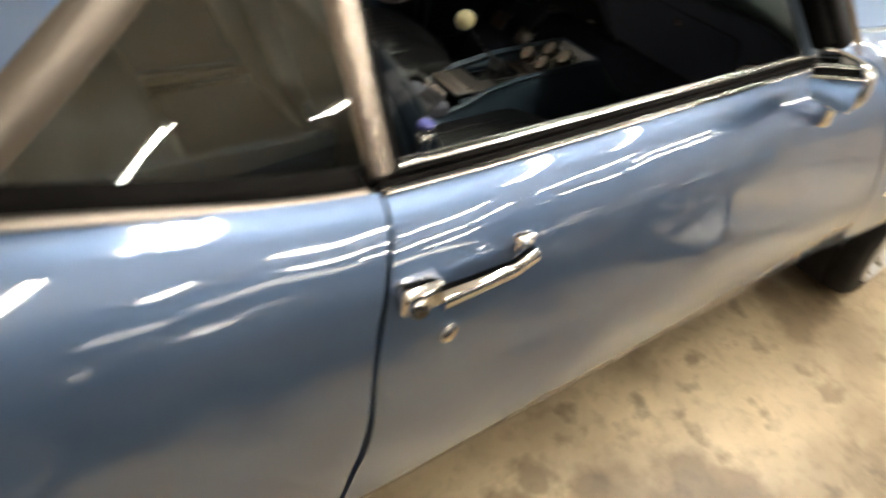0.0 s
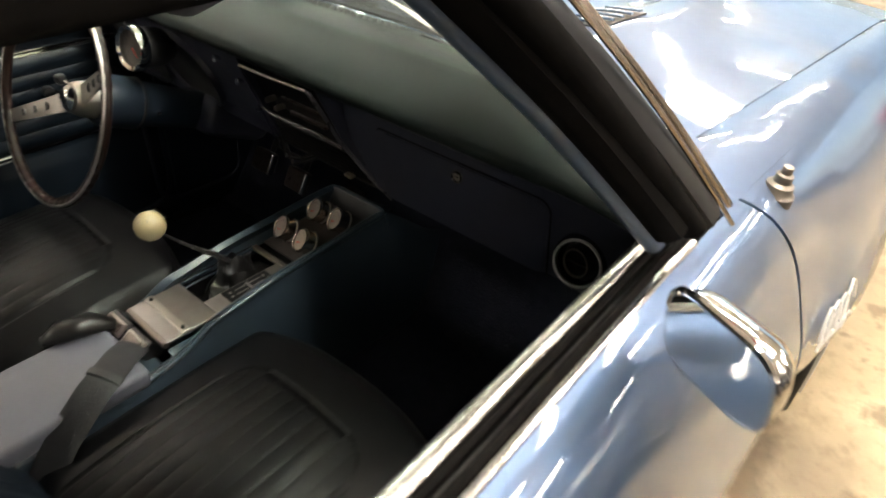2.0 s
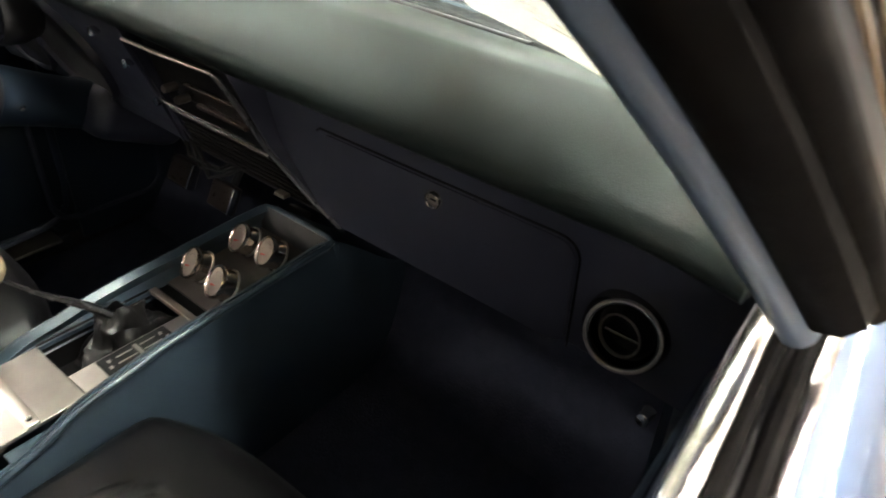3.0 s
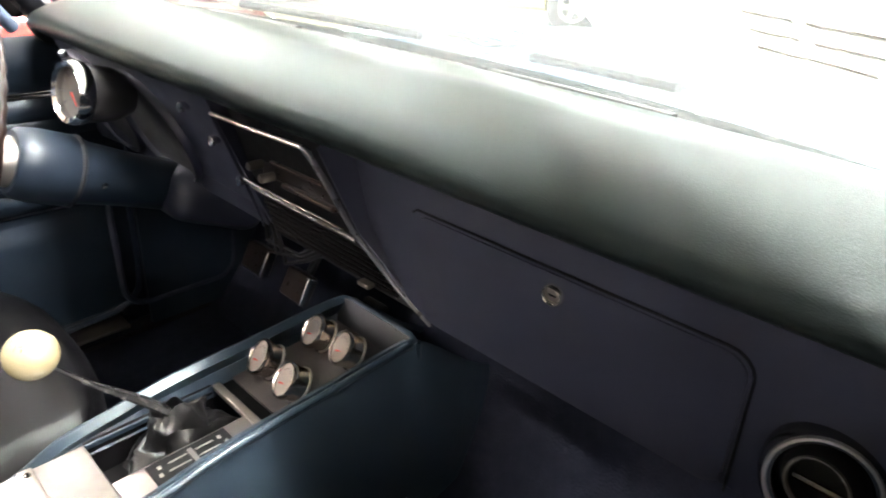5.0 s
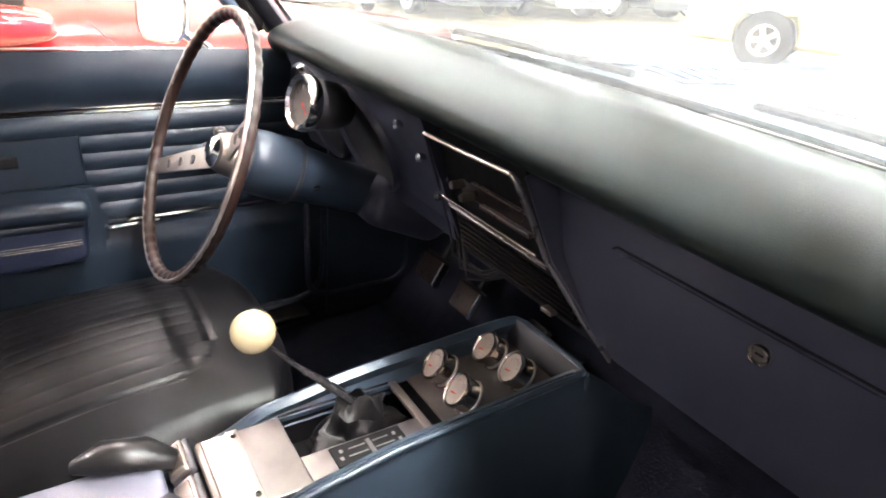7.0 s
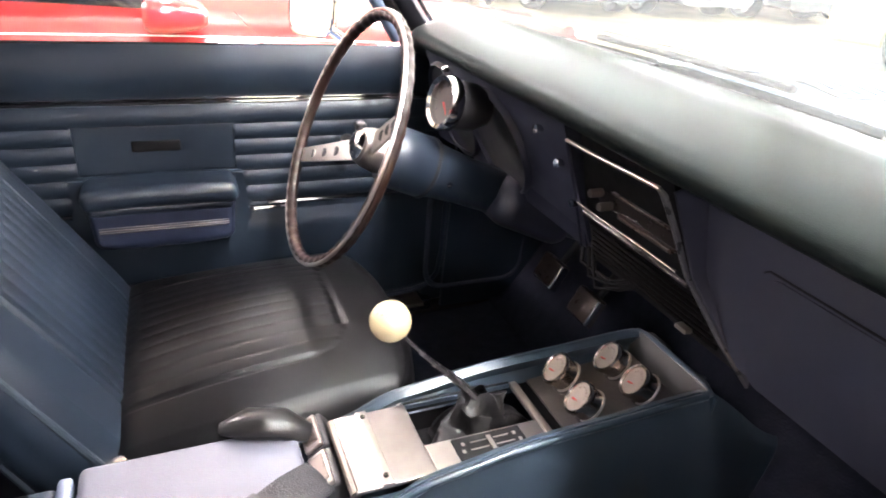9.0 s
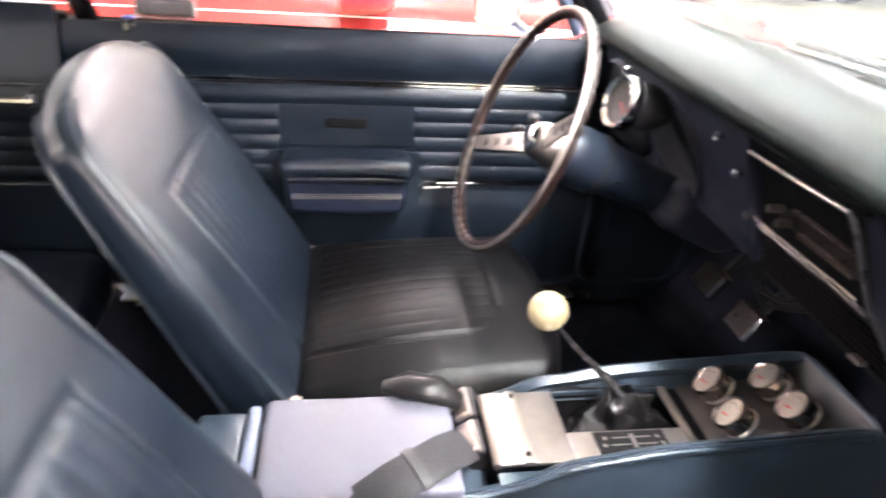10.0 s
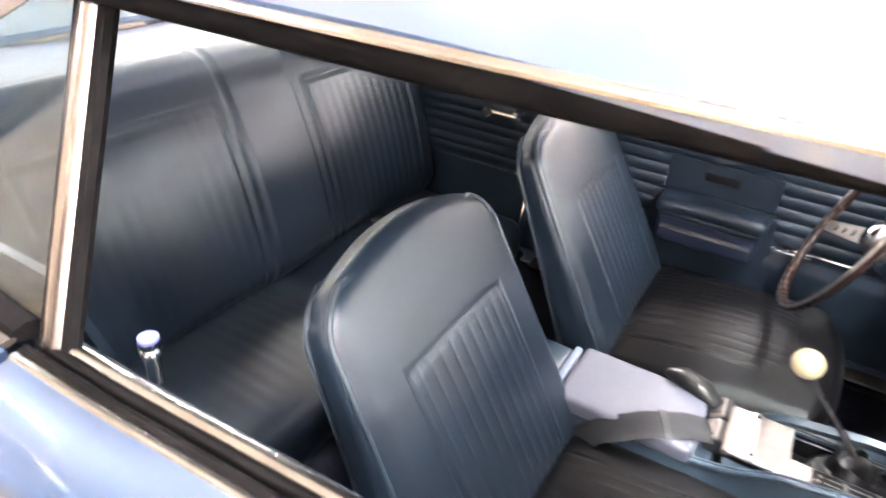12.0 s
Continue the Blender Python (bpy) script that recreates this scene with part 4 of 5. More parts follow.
def front_seat(cx, bx, cy, by, drop):
    seat = part("front_seat", box(cx - 0.20, cx + 0.20, -0.60, -0.24, 0.26, 0.34, 0.02), "black", car, "worn dark blue vinyl bucket seat")
    half = Vector((0.256, 0.232, 0.080))

    def cush(q, p):
        x, y = q.x, q.y
        crown = 0.060 * (1 - p[0] ** 2) * (1 - 0.5 * p[1] ** 2)
        z = q.z
        if p[2] > 0:
            z += crown + 0.018 * p[1]
            inside = abs(x) < 0.150 and -0.20 < y < 0.115
            corner = abs(x) > 0.095 and y > 0.06 and math.hypot(abs(x) - 0.095, y - 0.06) > 0.055
            if inside and not corner:
                z += pleat(x + 0.0135, 0.027, 0.0024) + 0.0015
            edge = max(abs(x) - 0.150, y - 0.115)
            if abs(edge) < 0.004 and y > -0.20 and not (abs(x) > 0.095 and y > 0.06):
                z -= 0.0025
        # rounded plan at the front
        if p[1] > 0.4:
            y -= 0.050 * ((p[1] - 0.4) / 0.6) ** 2 * abs(p[0]) ** 3
        x *= 1 - 0.05 * p[1]
        return Vector((x, y, z))
    bm = rbox(bmesh.new(), (cx, cy, 0.428 - drop), half, 0.045, (190, 70, 4), cush)
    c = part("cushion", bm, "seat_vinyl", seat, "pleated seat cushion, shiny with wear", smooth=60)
    # welt round the cushion
    def welt(z, grow, r):
        pts = []
        for x, y in rounded(0.512, 0.464, 0.06, 6):
            p0, p1 = x / 0.256, y / 0.232
            yy = y - (0.050 * (max(0, p1 - 0.4) / 0.6) ** 2 * abs(p0) ** 3)
            pts.append(Vector((cx + x * (1 - 0.05 * p1) * grow, cy + yy * grow, z - drop + 0.018 * p1)))
        return sweep(bmesh.new(), pts, r, 8, closed=True)
    part("cushion_welt", welt(0.462, 1.0, 0.005), "piping", seat)
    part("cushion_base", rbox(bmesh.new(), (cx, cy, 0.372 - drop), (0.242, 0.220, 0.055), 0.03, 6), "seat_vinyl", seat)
    # backrest
    lean = Matrix.Rotation(radians(27), 4, "X")
    o = Vector((bx, by, 0.43 - drop))
    bh = Vector((0.252, 0.056, 0.308))

    def back(q, p):
        x, y, z = q
        k = (p[2] + 1) / 2
        x *= 1 - 0.12 * k ** 2.5 - 0.01 * (1 - k)
        z -= 0.055 * k ** 3 * p[0] ** 2
        if p[1] > 0:
            y += 0.020 * (1 - p[0] ** 2) * (1 - 0.5 * p[2] ** 2)
            inside = abs(x) < 0.140 and -0.25 < z < 0.119
            corner = abs(x) > 0.110 and z > 0.089 and math.hypot(abs(x) - 0.110, z - 0.089) > 0.03
            if inside and not corner:
                y += pleat(x + 0.0135, 0.027, 0.0028) + 0.002
            edge = max(abs(x) - 0.140, z - 0.119)
            if abs(edge) < 0.004 and z > -0.25:
                y -= 0.0035
        else:
            y -= 0.012 * (1 - p[0] ** 2)
        y *= 1 - 0.68 * max(0, k - 0.2)
        return Vector((x, y, z + 0.262))
    bm = rbox(bmesh.new(), (0, 0, 0), bh, 0.04, (190, 4, 70), back)
    bm.transform(Matrix.Translation(o) @ lean)
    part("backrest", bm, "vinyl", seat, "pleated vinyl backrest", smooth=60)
    for side, yy in ((1, 0.042), (-1, -0.044)):
        pts = []
        for x, z in rounded(0.494, 0.606, 0.055, 7):
            q = back(Vector((x, yy, z)), (x / 0.252, -0.5, z / 0.308))
            q.y = yy * (1 - 0.68 * max(0, (z / 0.308 + 1) / 2 - 0.2))
            pts.append((Matrix.Translation(o) @ lean) @ q)
        part("backrest_welt", sweep(bmesh.new(), pts, 0.005, 8, closed=True), "piping", seat)
    inner = -1 if cx > 0 else 1
    part("hinge_cover", rbox(bmesh.new(), (bx + inner * 0.238, by + 0.040, 0.455), (0.012, 0.035, 0.03), 0.008, 2), "anod", seat, "bright seat hinge")
    part("hinge_cover", rbox(bmesh.new(), (bx - inner * 0.236, by + 0.035, 0.455), (0.010, 0.03, 0.025), 0.008, 2), "anod", seat)
    return seat


def rear_seat():
    half = Vector((0.675, 0.07, 0.285))

    def back(q, p):
        x, y, z = q
        if p[1] > 0:
            y += 0.03 * (1 - p[2] ** 2)
            for a, b in ((0.10, 0.54), (-0.58, -0.175)):
                if a < x < b and z < 0.155:
                    y += pleat(x, 0.033, 0.0024) + 0.001
                if (abs(x - a) < 0.007 or abs(x - b) < 0.007) and z < 0.16 or (a < x < b and abs(z - 0.158) < 0.006):
                    y -= 0.006
            if abs(x - 0.065) < 0.008 or abs(x + 0.14) < 0.008:
                y -= 0.004
        return Vector((x, y, z))
    lean = Matrix.Translation((0, -1.520, 0.712)) @ Matrix.Rotation(radians(20), 4, "X")
    bm = rbox(bmesh.new(), (0, 0, 0), half, 0.055, (190, 4, 60), back)
    bm.transform(lean)
    rs = part("rear_seat", bm, "vinyl", car, "blue vinyl rear bench with two pleated panels", smooth=60)
    def cush(q, p):
        x, y, z = q
        if p[2] > 0:
            z += 0.02 * (1 - p[0] ** 4) * (1 - p[1] ** 2) - 0.035 * math.exp(-(x / 0.10) ** 2)
            if 0.10 < abs(x) < 0.5 and y < 0.14:
                z += pleat(x, 0.033, 0.0018)
        return Vector((x, y, z))
    part("rear_cushion", rbox(bmesh.new(), (0, -1.235, 0.405), (0.62, 0.22, 0.07), 0.05, (150, 20, 4), cush), "vinyl", rs, "pleated rear cushion")
    part("belt_buckle", rbox(bmesh.new(), (-0.30, -1.33, 0.495), (0.03, 0.022, 0.012), 0.006, 2), "chrome", car, "chrome belt buckle on the rear cushion")
    part("package_tray", slab(lambda u, v: Vector((-0.62 + 1.24 * u, -1.60 - 0.34 * v, 0.945 + 0.004 * math.sin(9 * u))), lin(0, 1, 16), lin(0, 1, 8), 0.012), "lid_vinyl", car, "pale package tray under the rear glass")


def dash():
    def yb(x):
        return cowl_y(x) + 0.0
    prof = [(0.0, 0.012, 0.906), (0.08, -0.028, 0.915), (0.15, -0.050, 0.926), (0.22, -0.056, 0.938), (0.30, -0.046, 0.953), (0.40, -0.006, 0.969), (0.50, 0.060, 0.983), (0.70, 0.60, 0.974), (0.85, 0.85, 0.962), (1.0, 1.0, 0.945)]
    def pad(x, t):
        if t <= 0.5:
            y, z = curve(prof[:7], t)
        else:
            s = (t - 0.5) / 0.5
            y = 0.060 + (yb(x) - 0.060) * s
            z = 0.983 + 0.004 * s - 0.046 * s * s
        if y > 0:
            y *= min(1.0, max(0.1, (yb(x) - 0.02) / 0.10)) if t <= 0.5 else 1.0
        if t > 0.5:
            c = 0.060 * min(1.0, max(0.1, (yb(x) - 0.02) / 0.10))
            y = c + (yb(x) - c) * (t - 0.5) / 0.5
        end = max(0, abs(x) - 0.60) / 0.09
        return Vector((x, y + 0.03 * end * end * (t < 0.6), z - 0.03 * end * end))
    dp = part("dash_pad", slab(pad, lin(-0.69, 0.69, 70), lin(0, 1, 46), 0.02), "pad_vinyl", car, "padded grained vinyl dashboard top", smooth=70)
    # defroster grille on top
    for i in range(16):
        for j in range(3):
            c = pad(-0.135 + 0.018 * i, 0.745 + 0.045 * j) + Vector((0, 0, 0.0015))
            part("defroster_slot", box(c.x - 0.0060, c.x + 0.0060, c.y - 0.0025, c.y + 0.0025, c.z - 0.003, c.z - 0.0006, 0.0006), "black", dp)
    for s in (1, -1):
        part("defroster_duct", sweep(bmesh.new(), [pad(s * x, 0.80) + Vector((0, 0, 0.001)) for x in lin(0.18, 0.40, 10)], 0.006, 8, flat=0.4), "black", dp, "dark windshield defroster slot")
    # metal panel below the pad
    def panel(x, v):
        z = 0.912 - 0.215 * v
        y = 0.034 + 0.028 * v + 0.06 * max(0, v - 0.92) * 6
        end = max(0, abs(x) - 0.56) / 0.13
        return Vector((x, y - 0.015 * end, z))
    def stack_edge(v):
        w = v * 1.03 - 0.04
        return 0.102 + 0.033 * w + 0.058 * max(0, 2 * w - 1)
    part("dash_panel", slab(lambda u, v: panel(stack_edge(v) + (0.70 - stack_edge(v)) * u, v), lin(0, 1, 24), lin(0, 1, 14), -0.012), "dash_paint", car, "dark blue painted metal dashboard")
    part("dash_panel", slab(panel, lin(-0.70, -0.12, 24), lin(0, 1, 14), -0.012), "dash_paint", car, "dark blue painted metal dashboard")
    # glove box door with its shut line
    m = frame_at((0.372, 0.046, 0.777), (1, 0, 0), (0, -0.13, 1))
    gb = part("glove_box_door", plate(rounded(0.345, 0.140, 0.022), 0.006, m @ Matrix.Translation((0, 0, -0.008)), 0.0025), "dash_paint", car, "dark blue glove box door with a chrome lock")
    ring = [(-0.174, 0.067), (-0.168, 0.0715)] + [(0.1745 - 0.022 + 0.022 * math.cos(radians(a)), 0.0715 - 0.022 + 0.022 * math.sin(radians(a))) for a in (90, 70, 50, 30, 12, 0)] + [(0.1745, -0.068)]
    part("shut_line", sweep(bmesh.new(), [m @ Vector((x, y, -0.0040)) for x, y in ring], 0.0013, 6), "deep_black", gb)
    lo, la = m @ Vector((0.003, 0.047, -0.003)), m.to_3x3() @ Vector((0, 0, 1))
    part("glove_lock", lathe(bmesh.new(), [(0.0078, 0.0), (0.0082, 0.0045), (0.0095, 0.006), (0.0108, 0.0045), (0.0118, 0.0)], lo, la, 26), "anod", gb, "round chrome lock ring")
    part("lock_core", lathe(bmesh.new(), [(0.0, 0.0025), (0.0068, 0.0025), (0.0080, 0.0), (0.0, 0.0)], lo, la, 20), "ribbed", gb, "dull lock barrel")
    part("key_slot", sweep(bmesh.new(), [lo + la * 0.003 + Vector((-0.004, 0, 0)), lo + la * 0.003 + Vector((0.004, 0, 0))], 0.001, 6), "deep_black", gb)
    # eyeball vent
    vo = Vector((0.607, 0.036, 0.782))
    va = Vector((0.10, -1, 0.22)).normalized()
    v = part("dash_vent", lathe(bmesh.new(), [(0.0284, -0.01), (0.0284, 0.006), (0.0310, 0.012), (0.0353, 0.012), (0.0396, 0.006), (0.0413, -0.004), (0.0413, -0.012)], vo, va, 36), "dark_chrome", car, "dark chrome eyeball vent in the dashboard")
    part("vent_rim", lathe(bmesh.new(), [(0.0331, 0.011), (0.0337, 0.0145), (0.0357, 0.0145), (0.0364, 0.011)], vo, va, 36), "brushed", v, "thin chrome vent ring")
    tilt = (va + Vector((-0.25, 0, -0.1))).normalized()
    part("vent_ball", lathe(bmesh.new(), [(0.0185, -0.014), (0.0185, 0.006), (0.0202, 0.011), (0.0224, 0.010), (0.0279, 0.000), (0.0279, -0.012)], vo, tilt, 32), "deep_black", v, "black eyeball with an oval mouth")
    part("vent_mouth", lathe(bmesh.new(), [(0.0000, -0.002), (0.0186, -0.002), (0.0186, -0.006), (0.0000, -0.006)], vo, tilt, 28), "deep_black", v)
    part("ball_ring", lathe(bmesh.new(), [(0.0193, 0.009), (0.0200, 0.0125), (0.0211, 0.0125), (0.0217, 0.009)], vo, tilt, 32), "ribbed", v)
    part("vent_vane", sweep(bmesh.new(), [vo + tilt * 0.004 + Vector((a, 0, -0.003)) for a in (-0.017, 0.017)], 0.0028, 6), "dark_chrome", v)
    part("vent_knob", lathe(bmesh.new(), [(0.0, 0.02), (0.006, 0.018), (0.007, 0.0)], (0.652, 0.02, 0.722), (0, -1, 0.2), 14), "chrome", car, "small chrome pull knob")
    # centre stack: bezel, radio, heater panel
    st = part("radio_panel", slab(lambda u, w: Vector((-0.100 + 0.185 * u + 0.03 * w * (2 * u - 1) + 0.055 * max(0, w - 0.5) * 2 * u, 0.004 + 0.076 * w, 0.902 - 0.208 * w)), lin(0, 1, 12), lin(0, 1, 12), -0.02), "deep_black", car, "black centre panel with a radio")
    def sp(u, w, d=0.0):
        p = Vector((-0.100 + 0.185 * u + 0.03 * w * (2 * u - 1) + 0.055 * max(0, w - 0.5) * 2 * u, 0.004 + 0.076 * w, 0.902 - 0.208 * w))
        return p + Vector((0, -1, -0.35)).normalized() * d
    part("bezel", sweep(bmesh.new(), [sp(0.0, 0.02, 0.022), sp(0.5, 0.0, 0.024), sp(1.0, 0.0, 0.020)], 0.0028, 8), "brushed", st, "bright bezel edge")
    part("bezel_side", sweep(bmesh.new(), [sp(1.0, 0.0, 0.020), sp(1.03, 0.04, 0.018), sp(1.045, 0.25, 0.014), sp(1.06, 0.5, 0.012), sp(1.09, 0.8, 0.012), sp(1.12, 0.98, 0.010)], [0.0034, 0.0042, 0.0040, 0.0032, 0.0026, 0.002], 8), "bezel_grey", st, "grey bezel edge")
    part("bezel_side", sweep(bmesh.new(), [sp(-0.005, 0.02, 0.022), sp(-0.02, 0.45, 0.014), sp(-0.02, 0.95, 0.010)], [0.0030, 0.0026, 0.002], 8), "dash_paint", st)
    part("side_return", slab(lambda u, w: sp(1.06 + 0.05 * w, 0.02 + 0.96 * w, 0.010).lerp(panel(stack_edge(0.01 + 0.97 * w), 0.01 + 0.97 * w), u), lin(0, 1, 4), lin(0, 1, 14), 0.004), "dash_paint", st)
    part("radio", rbox(bmesh.new(), sp(0.58, 0.375, -0.010), (0.080, 0.012, 0.017), 0.004, 2), "radio_face", st, "dark radio face")
    part("radio_bar", sweep(bmesh.new(), [sp(0.02, 0.495, 0.016), sp(1.0, 0.495, 0.016)], 0.0022, 8), "anod", st, "thin bright bar")
    for u, w in ((0.27, 0.325), (0.36, 0.385)):
        part("radio_knob", lathe(bmesh.new(), [(0.0, 0.020), (0.0050, 0.0195), (0.0058, 0.017), (0.0058, 0.0)], sp(u, w, 0.008), (0, -1, 0), 16), "ribbed", st, "small dull radio knob")
    part("dial_scale", rbox(bmesh.new(), sp(0.70, 0.415, 0.009), (0.052, 0.004, 0.0030), 0.0015, 2), "bronze", st, "brown dial strip")
    part("dial_scale", rbox(bmesh.new(), sp(0.66, 0.285, 0.006), (0.056, 0.003, 0.0016), 0.001, 2), "bronze", st)
    for k in range(6):
        part("heater_slat", sweep(bmesh.new(), [sp(0.10, 0.66 + 0.045 * k, 0.008), sp(1.0, 0.66 + 0.045 * k, 0.008)], 0.0028, 6), "seal", st)
    part("heater_bar", sweep(bmesh.new(), [sp(0.06, 0.56, 0.012), sp(1.02, 0.56, 0.012)], 0.0030, 6), "radio_face", st, "brown ribbed bar")
    part("heater_lever", rbox(bmesh.new(), sp(0.85, 0.86, 0.018), (0.010, 0.006, 0.003), 0.002, 2), "ribbed", st)
    # driver's side panel with round instrument pods
    def pods(u, w):
        x = -0.115 - 0.53 * u
        return Vector((x, -0.018 + 0.085 * w, 0.915 - 0.20 * w + 0.012 * u * w))
    ip = part("instrument_panel", slab(pods, lin(0, 1, 24), lin(0, 1, 14), 0.03), "dash_paint", car, "dark blue instrument panel with round pods")
    for x in (-0.362, -0.565):
        part("instrument_pod", lathe(bmesh.new(), [(0.100, -0.03), (0.100, 0.008), (0.097, 0.012), (0.093, 0.008), (0.092, 0.0), (0.092, -0.03)], (x, 0.029, 0.806), (0, -0.92, -0.39), 40), "dash_paint", ip, "hooded round instrument pod")
        part("pod_face", lathe(bmesh.new(), [(0.0, 0.003), (0.080, 0.003), (0.091, 0.006), (0.0915, -0.02), (0.0, -0.02)], (x, 0.029, 0.806), (0, -0.92, -0.39), 36), "black", ip)
    for x, z in ((-0.185, 0.880), (-0.142, 0.842), (-0.122, 0.787)):
        part("dash_knob", lathe(bmesh.new(), [(0.0, 0.013), (0.0065, 0.012), (0.007, 0.006), (0.005, 0.0)], (x, -0.012 + (0.90 - z) * 0.42, z), (0, -1, 0.1), 16), "chrome", ip, "chrome dash knob")
    # add-on tachometer
    to, ta = Vector((-0.352, -0.086, 0.877)), Vector((0.10, -0.97, 0.20)).normalized()
    t = part("tachometer", lathe(bmesh.new(), [(0.0, -0.08), (0.028, -0.076), (0.039, -0.05), (0.041, -0.01), (0.041, 0.0)], to, ta, 36), "black", car, "chrome-rimmed tachometer in a black cup")
    part("bezel", lathe(bmesh.new(), [(0.041, -0.012), (0.0445, -0.008), (0.045, 0.004), (0.042, 0.012), (0.035, 0.009), (0.034, 0.0)], to, ta, 36), "chrome", t, "chrome bezel")
    part("dial", lathe(bmesh.new(), [(0.0, 0.001), (0.041, 0.001), (0.041, -0.004), (0.0, -0.004)], to, ta, 32), "dial", t, "pale dial face")
    q = ta.to_track_quat("Z", "Y")
    part("needle", sweep(bmesh.new(), [to + ta * 0.004, to + ta * 0.004 + q @ Vector((0.016, -0.016, 0))], [0.0014, 0.0007], 6), "red", t, "red needle")
    part("screw", lathe(bmesh.new(), [(0.0, 0.01), (0.006, 0.008), (0.006, 0.0)], to + Vector((-0.01, 0, 0.047)), (0, -0.3, 1), 12), "chrome", t)
    for k in range(9):
        a = radians(215 - 31 * k)
        part("dial_mark", sweep(bmesh.new(), [to + ta * 0.0015 + q @ Vector((0.024 * math.cos(a), 0.024 * math.sin(a), 0)), to + ta * 0.0015 + q @ Vector((0.032 * math.cos(a), 0.032 * math.sin(a), 0))], 0.0009, 4), "ink", t)


def steering():
    c = Vector((-0.374, -0.2504, 0.8185))
    n = Vector((0.014, -0.927, 0.374)).normalized()
    q = frame_at(c, (1, 0.015, 0), (0, 0.374, 0.927))
    pts, rad = [], []
    N = 416
    for i in range(N):
        a = i * math.tau / N
        pts.append(q @ Vector((0.2015 * math.cos(a), 0.2015 * math.sin(a), 0)))
        rad.append(0.0091 + 0.0007 * math.cos(52 * a) * (1 if abs(math.sin(a)) > 0.25 else 0))
    w = part("steering_wheel", sweep(bmesh.new(), pts, rad, 12, closed=True), "wood", car, "dark woodgrain steering wheel with brushed spokes")
    part("rim_band", sweep(bmesh.new(), [q @ Vector((0.2055 * math.cos(i * math.tau / 96), 0.2065 * math.sin(i * math.tau / 96), 0.006)) for i in range(96)], 0.0036, 8, closed=True), "brushed", w, "bright metal rim band")
    hub = c - n * 0.064
    part("hub", lathe(bmesh.new(), [(0.0, 0.036), (0.018, 0.036), (0.028, 0.032), (0.033, 0.020), (0.036, 0.0), (0.036, -0.02), (0.0, -0.02)], hub, n, 32), "brushed", w, "bright steering wheel hub")
    part("horn_cap", lathe(bmesh.new(), [(0.0, 0.046), (0.018, 0.044), (0.026, 0.036)], hub, n, 24), "chrome", w)
    for a in (207, 27):
        d = Vector((math.cos(radians(a)), math.sin(radians(a)), 0))
        e = Vector((-d.y, d.x, 0))
        def spk(u, v, d=d, e=e):
            r = 0.03 + 0.168 * u
            wv = 0.019 - 0.006 * u
            return q @ (d * r + e * (v * wv) + Vector((0, 0, -0.040 + 0.038 * u)))
        part("spoke", slab(spk, lin(0, 1, 8), lin(-1, 1, 4), 0.004), "brushed", w, "brushed steel spoke with round holes")
        for u in (0.35, 0.56, 0.76):
            p = spk(u, 0)
            part("spoke_hole", lathe(bmesh.new(), [(0.0, 0.0009), (0.0092 - 0.002 * u, 0.0009), (0.0092 - 0.002 * u, -0.006), (0.0, -0.006)], p, n, 18), "black", w)
    # column
    base = hub - n * 0.012
    col = part("steering_column", lathe(bmesh.new(), [(0.0, 0.0), (0.044, 0.0), (0.050, -0.006), (0.053, -0.03), (0.053, -0.075), (0.050, -0.085), (0.047, -0.10), (0.043, -0.16), (0.040, -0.30), (0.038, -0.52), (0.0, -0.52)], base, n, 32), "painted_trim", car, "blue painted steering column")
    part("collar_gap", lathe(bmesh.new(), [(0.0525, -0.076), (0.0545, -0.078), (0.0545, -0.082), (0.0515, -0.084)], base, n, 32), "black", col)
    part("column_shroud", rbox(bmesh.new(), base - n * 0.30 + Vector((0.0, 0.0, -0.005)), (0.075, 0.09, 0.045), 0.035, 5, turn=Matrix.Rotation(radians(-24), 3, "X")), "dash_paint", col)
    part("screw", lathe(bmesh.new(), [(0.0, 0.006), (0.005, 0.005), (0.006, 0.0)], base - n * 0.11 + Vector((0.045, 0, -0.005)), (1, 0, 0), 12), "chrome", col)
    part("signal_lever", sweep(bmesh.new(), [base - n * 0.03, base - n * 0.02 + Vector((-0.10, -0.01, 0.0)), base - n * 0.02 + Vector((-0.15, -0.015, 0.005))], 0.005, 8), "chrome", col, "chrome signal lever")
    part("lever_knob", rbox(bmesh.new(), base - n * 0.02 + Vector((-0.155, -0.015, 0.006)), (0.012, 0.010, 0.010), 0.006, 3), "black", col)
    # pedals
    for x, y, z, wd in ((-0.395, 0.20, 0.505, 0.036), (-0.262, 0.20, 0.500, 0.034)):
        m = Matrix.Rotation(radians(-28), 3, "X")
        p = part("pedal", rbox(bmesh.new(), (x, y, z), (wd, 0.012, 0.028), 0.006, 2, turn=m), "bronze", car, "rubber foot pedal with a bright edge")
        part("pedal_trim", rbox(bmesh.new(), Vector((x, y - 0.012, z - 0.024)), (wd + 0.002, 0.005, 0.004), 0.002, 1), "chrome", p)
        part("pedal_trim", rbox(bmesh.new(), Vector((x + wd, y - 0.004, z)), (0.003, 0.010, 0.027), 0.002, 1, turn=m), "chrome", p)
        part("pedal_arm", sweep(bmesh.new(), [(x, y + 0.015, z), (x, y + 0.10, z + 0.12), (x, y + 0.10, z + 0.25)], 0.008, 8), "black", p)
    part("throttle_pedal", rbox(bmesh.new(), (-0.16, 0.27, 0.41), (0.028, 0.01, 0.07), 0.006, 2, turn=Matrix.Rotation(radians(-30), 3, "X")), "rubber", car, "black throttle pedal")
    bm = bmesh.new()
